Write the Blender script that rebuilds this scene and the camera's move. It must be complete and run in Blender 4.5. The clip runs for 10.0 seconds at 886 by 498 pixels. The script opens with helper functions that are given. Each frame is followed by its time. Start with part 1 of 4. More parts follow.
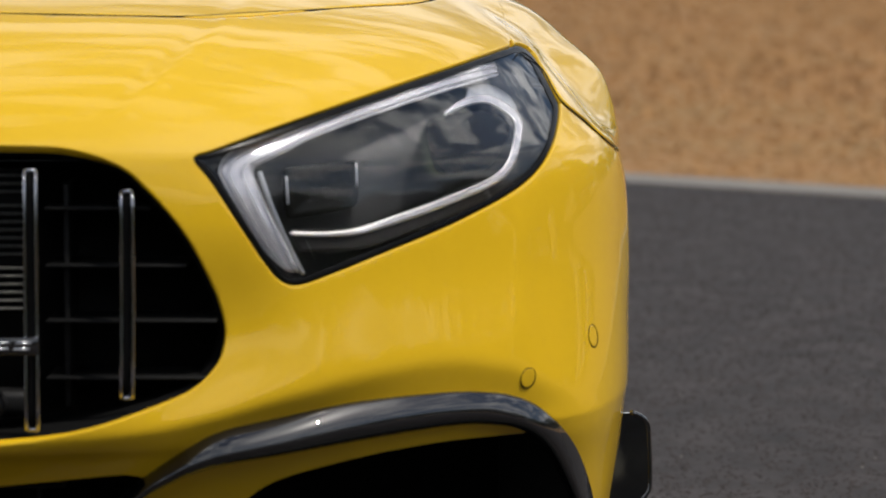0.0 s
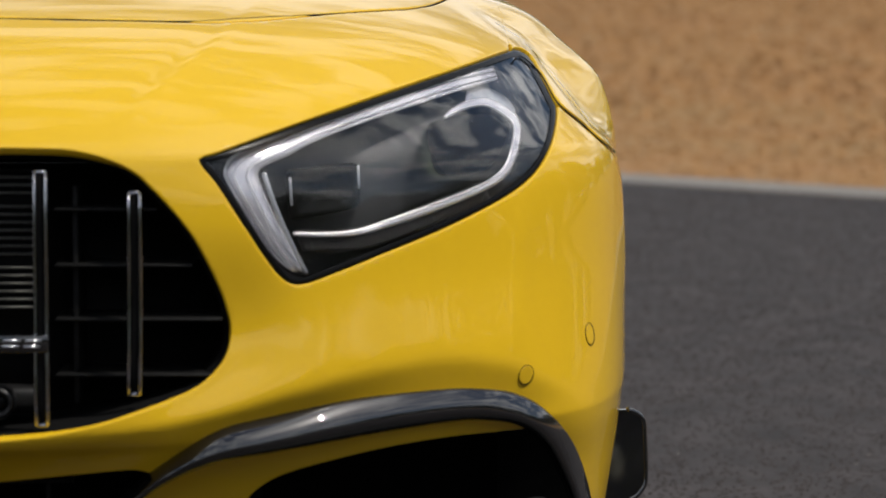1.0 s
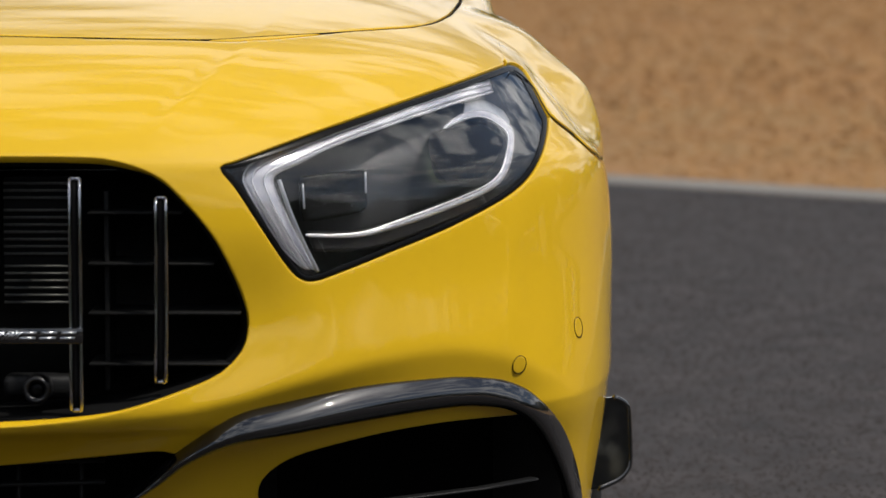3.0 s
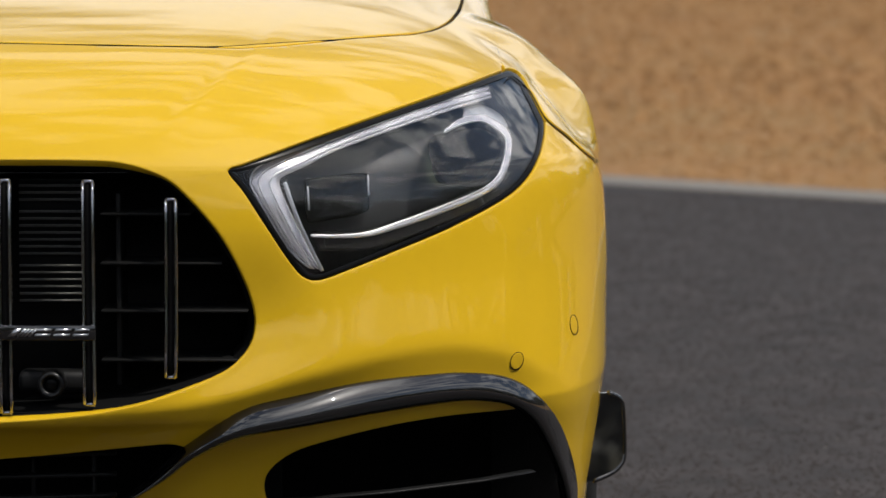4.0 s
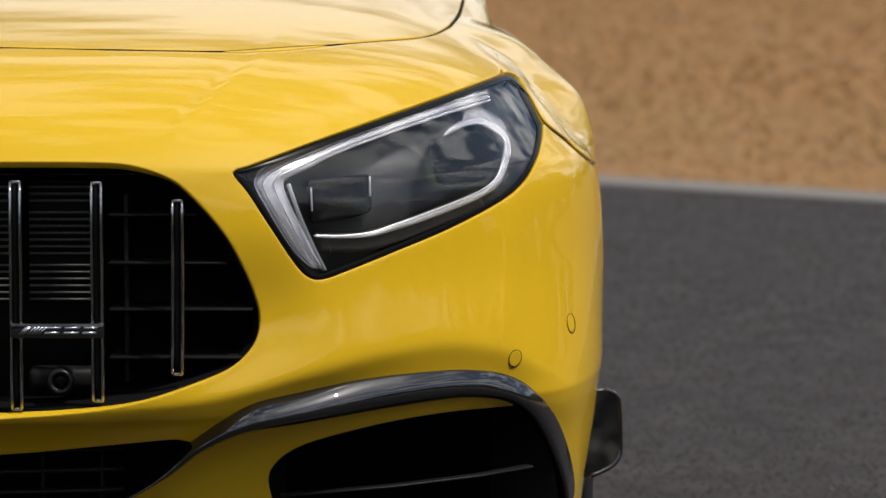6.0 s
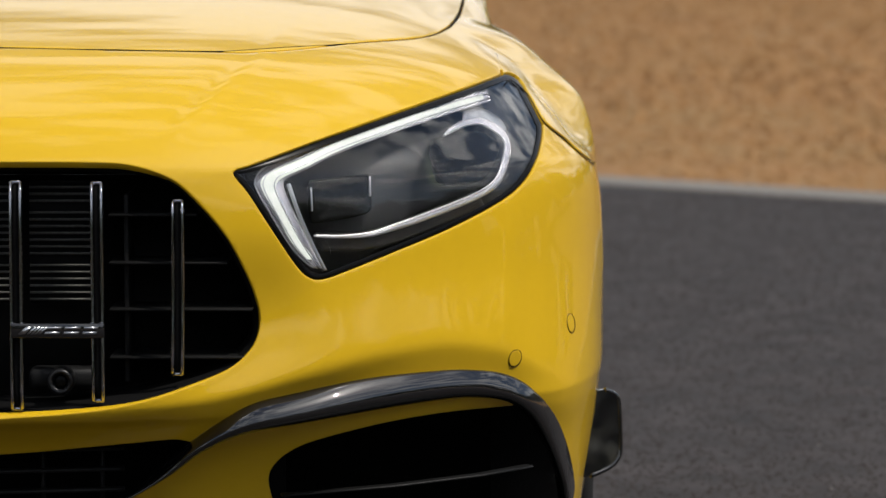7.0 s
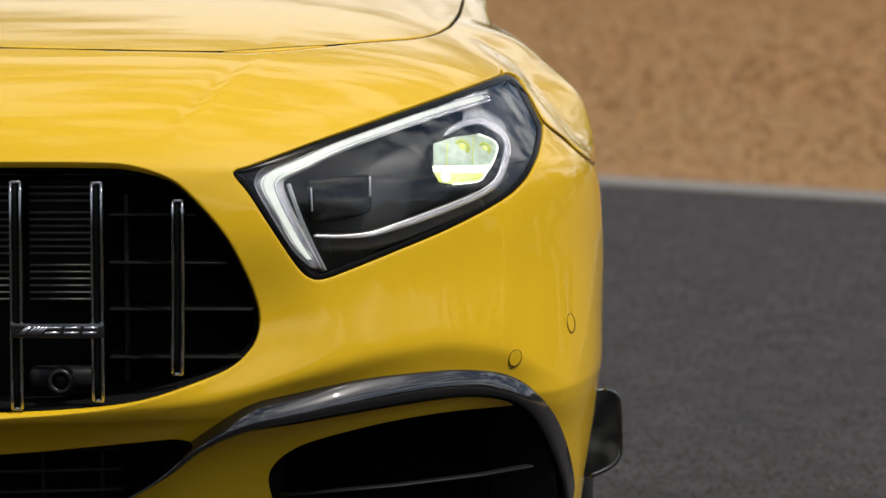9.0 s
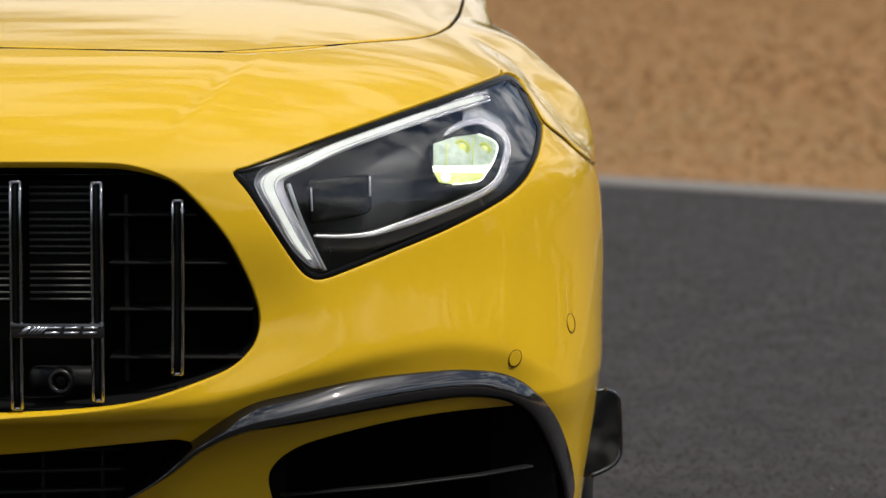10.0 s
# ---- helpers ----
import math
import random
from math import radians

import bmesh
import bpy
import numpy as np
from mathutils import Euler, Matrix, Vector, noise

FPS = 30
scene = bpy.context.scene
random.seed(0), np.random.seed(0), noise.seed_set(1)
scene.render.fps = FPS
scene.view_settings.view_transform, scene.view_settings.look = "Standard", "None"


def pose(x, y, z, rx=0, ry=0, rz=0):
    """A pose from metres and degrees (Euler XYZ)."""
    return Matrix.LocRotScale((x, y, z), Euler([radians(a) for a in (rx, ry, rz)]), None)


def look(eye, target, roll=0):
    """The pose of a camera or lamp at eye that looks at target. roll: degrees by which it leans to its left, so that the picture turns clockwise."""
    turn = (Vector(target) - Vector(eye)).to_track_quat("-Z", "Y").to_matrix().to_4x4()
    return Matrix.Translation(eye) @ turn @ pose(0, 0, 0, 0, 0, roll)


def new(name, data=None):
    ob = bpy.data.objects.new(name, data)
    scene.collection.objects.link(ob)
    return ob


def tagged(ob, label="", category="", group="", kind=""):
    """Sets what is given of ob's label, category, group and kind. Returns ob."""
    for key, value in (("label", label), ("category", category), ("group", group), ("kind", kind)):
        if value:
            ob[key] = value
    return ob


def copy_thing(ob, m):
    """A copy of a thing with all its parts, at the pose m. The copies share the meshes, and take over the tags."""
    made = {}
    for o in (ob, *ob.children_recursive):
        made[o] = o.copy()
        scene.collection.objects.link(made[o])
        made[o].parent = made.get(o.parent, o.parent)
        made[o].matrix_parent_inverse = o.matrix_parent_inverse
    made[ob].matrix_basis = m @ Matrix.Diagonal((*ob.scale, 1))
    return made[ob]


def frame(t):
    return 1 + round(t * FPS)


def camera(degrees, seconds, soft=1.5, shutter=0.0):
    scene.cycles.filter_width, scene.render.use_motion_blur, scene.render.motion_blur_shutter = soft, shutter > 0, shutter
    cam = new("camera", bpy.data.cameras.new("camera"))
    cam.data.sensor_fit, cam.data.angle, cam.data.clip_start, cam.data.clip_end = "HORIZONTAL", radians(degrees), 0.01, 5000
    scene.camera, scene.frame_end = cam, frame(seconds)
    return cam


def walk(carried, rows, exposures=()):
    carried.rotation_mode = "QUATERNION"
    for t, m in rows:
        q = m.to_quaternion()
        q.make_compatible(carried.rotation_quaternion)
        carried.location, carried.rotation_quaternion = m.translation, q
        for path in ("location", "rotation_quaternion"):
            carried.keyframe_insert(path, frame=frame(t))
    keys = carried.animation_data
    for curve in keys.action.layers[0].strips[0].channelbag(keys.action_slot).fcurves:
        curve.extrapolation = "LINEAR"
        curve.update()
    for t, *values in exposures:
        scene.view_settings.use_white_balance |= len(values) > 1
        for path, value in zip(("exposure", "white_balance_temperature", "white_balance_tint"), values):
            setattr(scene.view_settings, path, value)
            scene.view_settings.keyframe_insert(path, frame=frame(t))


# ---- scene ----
# ---- camera: a long lens on a tripod that eases back while it settles ----
EYE, AIM = Vector((0.67, -4.10, 1.0)), Vector((0.67, 0.05, 0.61))
cam = camera(15.95, 10.0)
cam.data.dof.use_dof, cam.data.dof.focus_distance, cam.data.dof.aperture_fstop = True, 4.33, 6.0


def dolly(k):
    return look(AIM + (EYE - AIM) / k, AIM)


EASE = ((0, 1.19), (0.5, 1.178), (1, 1.162), (1.5, 1.14), (2, 1.115), (2.5, 1.087), (3.2, 1.054), (4, 1.025), (4.5, 1.012),
        (5, 1.005), (5.5, 1.002), (7, 1.0), (10, 1.0))
walk(cam, [(t, dolly(k)) for t, k in EASE])

# ---- sky and sun ----
SUN_AZ, SUN_EL = 120.0, 58.0  # degrees: compass turn from +y towards +x, height
world = bpy.data.worlds.new("sky")
scene.world = world
world.use_nodes = True
nt = world.node_tree
nt.nodes.clear()
w_out, w_bg = nt.nodes.new("ShaderNodeOutputWorld"), nt.nodes.new("ShaderNodeBackground")
sky = nt.nodes.new("ShaderNodeTexSky")
sky.sky_type, sky.sun_disc = "NISHITA", False
sky.sun_elevation, sky.sun_rotation = radians(SUN_EL), radians(SUN_AZ)
w_co, w_map, w_noise, w_ramp, w_mix = [nt.nodes.new("ShaderNode" + n) for n in ("TexCoord", "Mapping", "TexNoise", "ValToRGB", "MixRGB")]
w_map.inputs["Scale"].default_value = (2.2, 2.2, 6.0)
w_noise.inputs["Scale"].default_value, w_noise.inputs["Detail"].default_value, w_noise.inputs["Roughness"].default_value = 2.2, 9, 0.62
w_ramp.color_ramp.elements[0].position, w_ramp.color_ramp.elements[1].position = 0.46, 0.58
w_mix.inputs["Color2"].default_value = (15.5, 15.6, 15.9, 1)
w_bg.inputs["Strength"].default_value = 0.072
nt.links.new(w_co.outputs["Generated"], w_map.inputs["Vector"])
nt.links.new(w_map.outputs["Vector"], w_noise.inputs["Vector"])
nt.links.new(w_noise.outputs["Fac"], w_ramp.inputs["Fac"])
nt.links.new(w_ramp.outputs["Color"], w_mix.inputs["Fac"])
nt.links.new(sky.outputs["Color"], w_mix.inputs["Color1"])
nt.links.new(w_mix.outputs["Color"], w_bg.inputs["Color"])
nt.links.new(w_bg.outputs["Background"], w_out.inputs["Surface"])
sun = new("sun", bpy.data.lights.new("sun", "SUN"))
sun.data.energy, sun.data.angle, sun.data.color = 3.15, radians(0.53), (1.0, 0.95, 0.88)
sun_dir = Vector((math.sin(radians(SUN_AZ)) * math.cos(radians(SUN_EL)), math.cos(radians(SUN_AZ)) * math.cos(radians(SUN_EL)), math.sin(radians(SUN_EL))))
sun.matrix_world = look(sun_dir * 50, (0, 0, 0))
scene.view_settings.exposure = -0.09

# ---- materials ----


def material(name, colour, rough=0.5, metal=0.0, coat=0.0, second=None, scale=40.0, bump=0.0, bump_scale=300.0, spread=0.0, glow=0.0, clear=0.0, ior=1.5, spec=0.5, coat_rough=0.015, gain=1.6, coat_ior=1.5):
    """A surface: a base colour broken towards a second one at two scales, uneven gloss and fine relief."""
    m = bpy.data.materials.new(name)
    m.use_nodes = True
    t = m.node_tree
    b = t.nodes["Principled BSDF"]
    b.inputs["Base Color"].default_value = (*colour, 1)
    b.inputs["Roughness"].default_value, b.inputs["Metallic"].default_value, b.inputs["IOR"].default_value = rough, metal, ior
    b.inputs["Coat IOR"].default_value = coat_ior
    b.inputs["Coat Weight"].default_value, b.inputs["Coat Roughness"].default_value = coat, coat_rough
    b.inputs["Transmission Weight"].default_value, b.inputs["Specular IOR Level"].default_value = clear, spec
    co = t.nodes.new("ShaderNodeTexCoord")
    if second:
        n1, n2, add, mix = [t.nodes.new("ShaderNode" + k) for k in ("TexNoise", "TexNoise", "Math", "MixRGB")]
        n1.inputs["Scale"].default_value, n1.inputs["Detail"].default_value = scale, 4
        n2.inputs["Scale"].default_value, n2.inputs["Detail"].default_value = scale * 0.07, 3
        add.operation = "MULTIPLY_ADD"
        add.inputs[1].default_value, add.inputs[2].default_value = gain, 0.5 - gain * 0.5
        mid = t.nodes.new("ShaderNodeMath")
        mid.operation = "ADD"
        half = t.nodes.new("ShaderNodeMath")
        half.operation = "MULTIPLY"
        half.inputs[1].default_value = 0.5
        mix.inputs["Color1"].default_value, mix.inputs["Color2"].default_value = (*colour, 1), (*second, 1)
        for n in (n1, n2):
            t.links.new(co.outputs["Object"], n.inputs["Vector"])
        t.links.new(n1.outputs["Fac"], mid.inputs[0])
        t.links.new(n2.outputs["Fac"], mid.inputs[1])
        t.links.new(mid.outputs[0], half.inputs[0])
        t.links.new(half.outputs[0], add.inputs[0])
        add.use_clamp = True
        t.links.new(add.outputs[0], mix.inputs["Fac"])
        t.links.new(mix.outputs["Color"], b.inputs["Base Color"])
    if spread:
        n3, r = t.nodes.new("ShaderNodeTexNoise"), t.nodes.new("ShaderNodeMapRange")
        n3.inputs["Scale"].default_value, n3.inputs["Detail"].default_value = bump_scale * 0.12, 3
        r.inputs["To Min"].default_value, r.inputs["To Max"].default_value = max(rough - spread, 0.0), min(rough + spread, 1)
        t.links.new(co.outputs["Object"], n3.inputs["Vector"])
        t.links.new(n3.outputs["Fac"], r.inputs["Value"])
        t.links.new(r.outputs["Result"], b.inputs["Roughness"])
    if bump:
        n4, bp = t.nodes.new("ShaderNodeTexNoise"), t.nodes.new("ShaderNodeBump")
        n4.inputs["Scale"].default_value, n4.inputs["Detail"].default_value = bump_scale, 3
        bp.inputs["Strength"].default_value, bp.inputs["Distance"].default_value = bump, 0.002
        t.links.new(co.outputs["Object"], n4.inputs["Vector"])
        t.links.new(n4.outputs["Fac"], bp.inputs["Height"])
        t.links.new(bp.outputs["Normal"], b.inputs["Normal"])
    if glow and second:
        t.links.new(mix.outputs["Color"], b.inputs["Emission Color"])
        b.inputs["Emission Strength"].default_value = glow
        t.links.remove(b.inputs["Base Color"].links[0])
        b.inputs["Base Color"].default_value = (0.06, 0.06, 0.06, 1)
    elif glow:
        b.inputs["Emission Color"].default_value, b.inputs["Emission Strength"].default_value = (*colour, 1), glow
    return m


PAINT = material("yellow_paint", (0.75, 0.465, 0.013), 0.45, 0.0, 1.0, (0.72, 0.44, 0.011), 900, spread=0.04, spec=0.12, coat_ior=1.44)
GLOSS = material("gloss_black", (0.004, 0.004, 0.0045), 0.30, 0, 1.0, (0.007, 0.007, 0.008), 30, spread=0.04, coat_rough=0.01, coat_ior=1.9, spec=0.15)
PLASTIC = material("black_plastic", (0.005, 0.005, 0.005), 0.55, 0, 0, (0.008, 0.008, 0.008), 80, 0.2, 500, 0.1, spec=0.3)
# near-black: the shade inside the cavities is put into this colour
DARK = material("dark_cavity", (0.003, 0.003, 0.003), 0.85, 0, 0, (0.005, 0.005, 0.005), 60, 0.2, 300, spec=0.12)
CHROME = material("chrome", (0.50, 0.50, 0.52), 0.12, 1.0, 0, (0.42, 0.42, 0.44), 200, spread=0.06)
FIN = material("radiator_metal", (0.13, 0.13, 0.12), 0.45, 0.6, 0, (0.04, 0.04, 0.035), 200)
RUBBER = material("tyre_rubber", (0.018, 0.018, 0.019), 0.75, 0, 0, (0.03, 0.03, 0.03), 60, 0.4, 220)
BOWL = material("lamp_bowl", (0.007, 0.007, 0.008), 0.4, 0.0, 0, (0.011, 0.011, 0.012), 60, spread=0.05)
GUIDE = material("light_guide", (0.56, 0.56, 0.61), 0.16, 0.45, 0.8, (0.36, 0.36, 0.41), 90, spread=0.05)
SILVER = material("reflector_silver", (0.78, 0.79, 0.82), 0.30, 1.0, 0, (0.6, 0.61, 0.63), 80, spread=0.05)
GLASS = material("clear_lens", (1, 1, 1), 0.0, 0, 0, clear=1.0, ior=1.38)
DAYLIGHT = material("white_glow", (1.0, 1.0, 0.97), 0.3, glow=1.0, second=(0.66, 0.74, 0.62), scale=120, gain=1.6)
BAR_LIGHT = material("bar_glow", (0.95, 1.0, 0.85), 0.3, glow=1.2)
BEAM = material("beam_glow", (0.66, 0.84, 0.70), 0.3, glow=1.0, second=(0.36, 0.47, 0.28), scale=90, gain=3.5)
BLUE_LIGHT = material("blue_white_glow", (0.45, 0.55, 0.72), 0.3, glow=1.0)
BEAM_EDGE = material("beam_edge_glow", (0.72, 0.80, 0.05), 0.3, glow=1.1, second=(0.85, 0.95, 0.45), scale=120, gain=3.0)
BEAM_DARK = material("beam_shade", (0.34, 0.40, 0.06), 0.3, glow=0.8)
ASPHALT = material("asphalt", (0.014, 0.0119, 0.0115), 0.88, 0, 0, (0.055, 0.0462, 0.0448), 90, 0.9, 160, 0.1, gain=4.0, spec=0.35)
CHIPPING = material("stone_chipping", (0.037, 0.0316, 0.0308), 0.85, 0, 0, (0.058, 0.0492, 0.0478), 60, gain=4.0, spec=0.3)
EARTH = material("dry_grass_ground", (0.285, 0.138, 0.045), 0.95, 0, 0, (0.225, 0.140, 0.046), 5.0, 0.6, 30, gain=3.0)
STRAW = material("dry_grass", (0.33, 0.165, 0.060), 0.9, 0, 0, (0.29, 0.155, 0.054), 1.6, gain=2.0)
CONCRETE = material("concrete", (0.22, 0.20, 0.18), 0.85, 0, 0, (0.15, 0.14, 0.125), 6, 0.5, 90)


def part(name, bm, mat, parent, label=""):
    """Links a bmesh as one mesh object under a thing or a part."""
    me = bpy.data.meshes.new(name)
    bm.to_mesh(me)
    bm.free()
    me.materials.append(mat)
    me.shade_smooth()
    ob = new(name, me)
    ob.parent = parent
    if label:
        ob["label"] = label
    return ob


def thing(name, label, category, kind="", group=""):
    return tagged(new(name), label, category, group, kind)


def faces(points, polys):
    bm = bmesh.new()
    vs = [bm.verts.new(p) for p in points]
    for q in polys:
        try:
            bm.faces.new([vs[i] for i in q])
        except ValueError:
            pass
    bm.normal_update()
    return bm


def box(bm, lo, hi, bevel=0.0):
    """A box from corner to corner, its edges rounded."""
    r = bmesh.ops.create_cube(bm, size=1, matrix=Matrix.Translation([(a + b) / 2 for a, b in zip(lo, hi)]) @ Matrix.Diagonal([b - a for a, b in zip(lo, hi)] + [1]))
    if bevel:
        es = list({e for v in r["verts"] for e in v.link_edges})
        bmesh.ops.bevel(bm, geom=es, offset=bevel, segments=2, affect="EDGES", profile=0.5)
    return bm


def curve(points, n, closed=False):
    """A smooth line through a few points, as n points spaced evenly along it."""
    p = np.array(points, float)
    if closed:
        p = np.vstack([p[-1], p, p[0], p[1]])
    else:
        p = np.vstack([2 * p[0] - p[1], p, 2 * p[-1] - p[-2]])
    out = []
    for i in range(1, len(p) - 2):
        t = np.linspace(0, 1, 24, endpoint=False)[:, None]
        a, b, c, d = p[i - 1], p[i], p[i + 1], p[i + 2]
        out.append(0.5 * (2 * b + (c - a) * t + (2 * a - 5 * b + 4 * c - d) * t * t + (3 * b - a - 3 * c + d) * t ** 3))
    out = np.vstack(out + [p[-2][None]])
    run = np.concatenate([[0], np.cumsum(np.linalg.norm(np.diff(out, axis=0), axis=1))])
    want = np.linspace(0, run[-1], n, endpoint=not closed)
    return np.stack([np.interp(want, run, out[:, k]) for k in range(p.shape[1])], 1)


def inside(poly, a, b):
    """Signed distance to a closed outline, above 0 within it."""
    a, b = np.asarray(a, float), np.asarray(b, float)
    best, hit = np.full(a.shape, 1e9), np.zeros(a.shape, bool)
    for p, q in zip(poly, np.roll(poly, -1, axis=0)):
        d = q - p
        L = d @ d
        if L < 1e-14:
            continue
        t = np.clip(((a - p[0]) * d[0] + (b - p[1]) * d[1]) / L, 0, 1)
        best = np.minimum(best, np.hypot(a - p[0] - t * d[0], b - p[1] - t * d[1]))
        if d[1] != 0:
            cross = (p[1] > b) != (q[1] > b)
            hit ^= cross & (a < p[0] + (b - p[1]) / d[1] * d[0])
    return np.where(hit, best, -best)


def tube(line, radius, sides=8, flat=1.0, bm=None, ends=True):
    """A rod of a given radius along a line of points."""
    bm = bm or bmesh.new()
    line = [Vector(p) for p in line]
    rings = []
    for i, p in enumerate(line):
        d = (line[min(i + 1, len(line) - 1)] - line[max(i - 1, 0)]).normalized()
        side = d.cross(Vector((0, 1, 0))).normalized()
        out = side.cross(d).normalized()
        rings.append([bm.verts.new(p + side * radius * math.cos(k * 2 * math.pi / sides) + out * radius * flat * math.sin(k * 2 * math.pi / sides)) for k in range(sides)])
    for a, b in zip(rings, rings[1:]):
        for k in range(sides):
            bm.faces.new((a[k], a[(k + 1) % sides], b[(k + 1) % sides], b[k]))
    if ends:
        bm.faces.new(rings[0][::-1]), bm.faces.new(rings[-1])
    bmesh.ops.recalc_face_normals(bm, faces=bm.faces)
    return bm


def turned(profile, n=48, centre=(0, 0, 0), axis="X"):
    """A body turned round an axis, from (radius, along) pairs."""
    pts, polys, m = [], [], len(profile)
    for k in range(n):
        c, s = math.cos(2 * math.pi * k / n), math.sin(2 * math.pi * k / n)
        for r, h in profile:
            pts.append(Vector({"X": (h, r * c, r * s), "Y": (r * c, h, r * s), "Z": (r * c, r * s, h)}[axis]) + Vector(centre))
        for j in range(m - 1):
            polys.append((k * m + j, k * m + j + 1, (k + 1) % n * m + j + 1, (k + 1) % n * m + j))
    bm = faces(pts, polys)
    bmesh.ops.remove_doubles(bm, verts=bm.verts, dist=1e-5)
    bmesh.ops.recalc_face_normals(bm, faces=bm.faces)
    return bm


LEAF = material("leaf_green", (0.045, 0.065, 0.022), 0.6, 0, 0, (0.075, 0.085, 0.03), 2)
BARK = material("bark", (0.10, 0.075, 0.055), 0.9, 0, 0, (0.06, 0.045, 0.035), 12, 0.6, 30)
CELL = material("cooling_duct_plastic", (0.005, 0.005, 0.0047), 0.65, 0, 0, (0.003, 0.003, 0.003), 40, 0.3, 200, 0.1, spec=0.25)
PIPE = material("sensor_plastic", (0.007, 0.007, 0.0075), 0.4, 0, 0.1, (0.010, 0.010, 0.011), 90)


SEAL = material("seal_black", (0.003, 0.003, 0.003), 0.25, 0, 0, (0.005, 0.005, 0.005), 60, spread=0.06, spec=0.12)


# ---- the car's skin: rails from the middle round the corner to the flank ----
#        z      y0     half   depth  power  drop
RAILS = ((0.18, 0.050, 0.880, 0.62, 2.5, 0.000),
         (0.30, 0.020, 0.900, 0.68, 2.5, 0.000),
         (0.37, -0.008, 0.907, 0.70, 2.5, 0.000),
         (0.41, -0.020, 0.912, 0.72, 2.4, 0.000),
         (0.55, -0.005, 0.911, 0.74, 2.3, 0.000),
         (0.68, 0.008, 0.904, 0.75, 2.3, 0.000),
         (0.735, 0.032, 0.874, 0.73, 2.3, 0.010),
         (0.80, 0.118, 0.847, 0.68, 2.3, 0.030),
         (0.865, 0.280, 0.818, 0.60, 2.4, 0.050),
         (0.92, 0.560, 0.785, 0.50, 2.5, 0.060),
         (0.965, 0.900, 0.755, 0.45, 2.6, 0.065),
         (1.00, 1.250, 0.745, 0.40, 2.6, 0.070))
FLARE = ((0.908,), (0.914,), (0.910,), (0.902,), (0.884,), (0.840,), (0.790,), (0.700,))  # half width over the wheel, z 0.62 to 0.90
CREASE = ((0.390,), (0.390,), (0.394,), (0.403,), (0.420,), (0.443,), (0.463,), (0.466,), (0.426,), (0.330,), (0.200,))  # height, x 0 to 1
TAIL = 1.75  # where the front part of the body ends


def spline(table, s):
    """Values of a table's columns at s (0 to 1), through its rows, smoothly."""
    a = np.array(table, float)
    n = len(a) - 1
    d = np.gradient(a, axis=0)
    f = np.clip(np.asarray(s, float), 0, 1) * n
    i = np.minimum(f.astype(int), n - 1)
    h = (f - i)[..., None]
    return (a[i] * (1 + 2 * h) * (1 - h) ** 2 + d[i] * h * (1 - h) ** 2 + a[i + 1] * h * h * (3 - 2 * h) + d[i + 1] * h * h * (h - 1))


def smooth(x):
    x = np.clip(x, 0, 1)
    return x * x * (3 - 2 * x)


def soft_ramp(d, r=0.025):
    """0 below nothing, d above it, with a rounded corner."""
    return (d + np.sqrt(d * d + r * r)) / 2


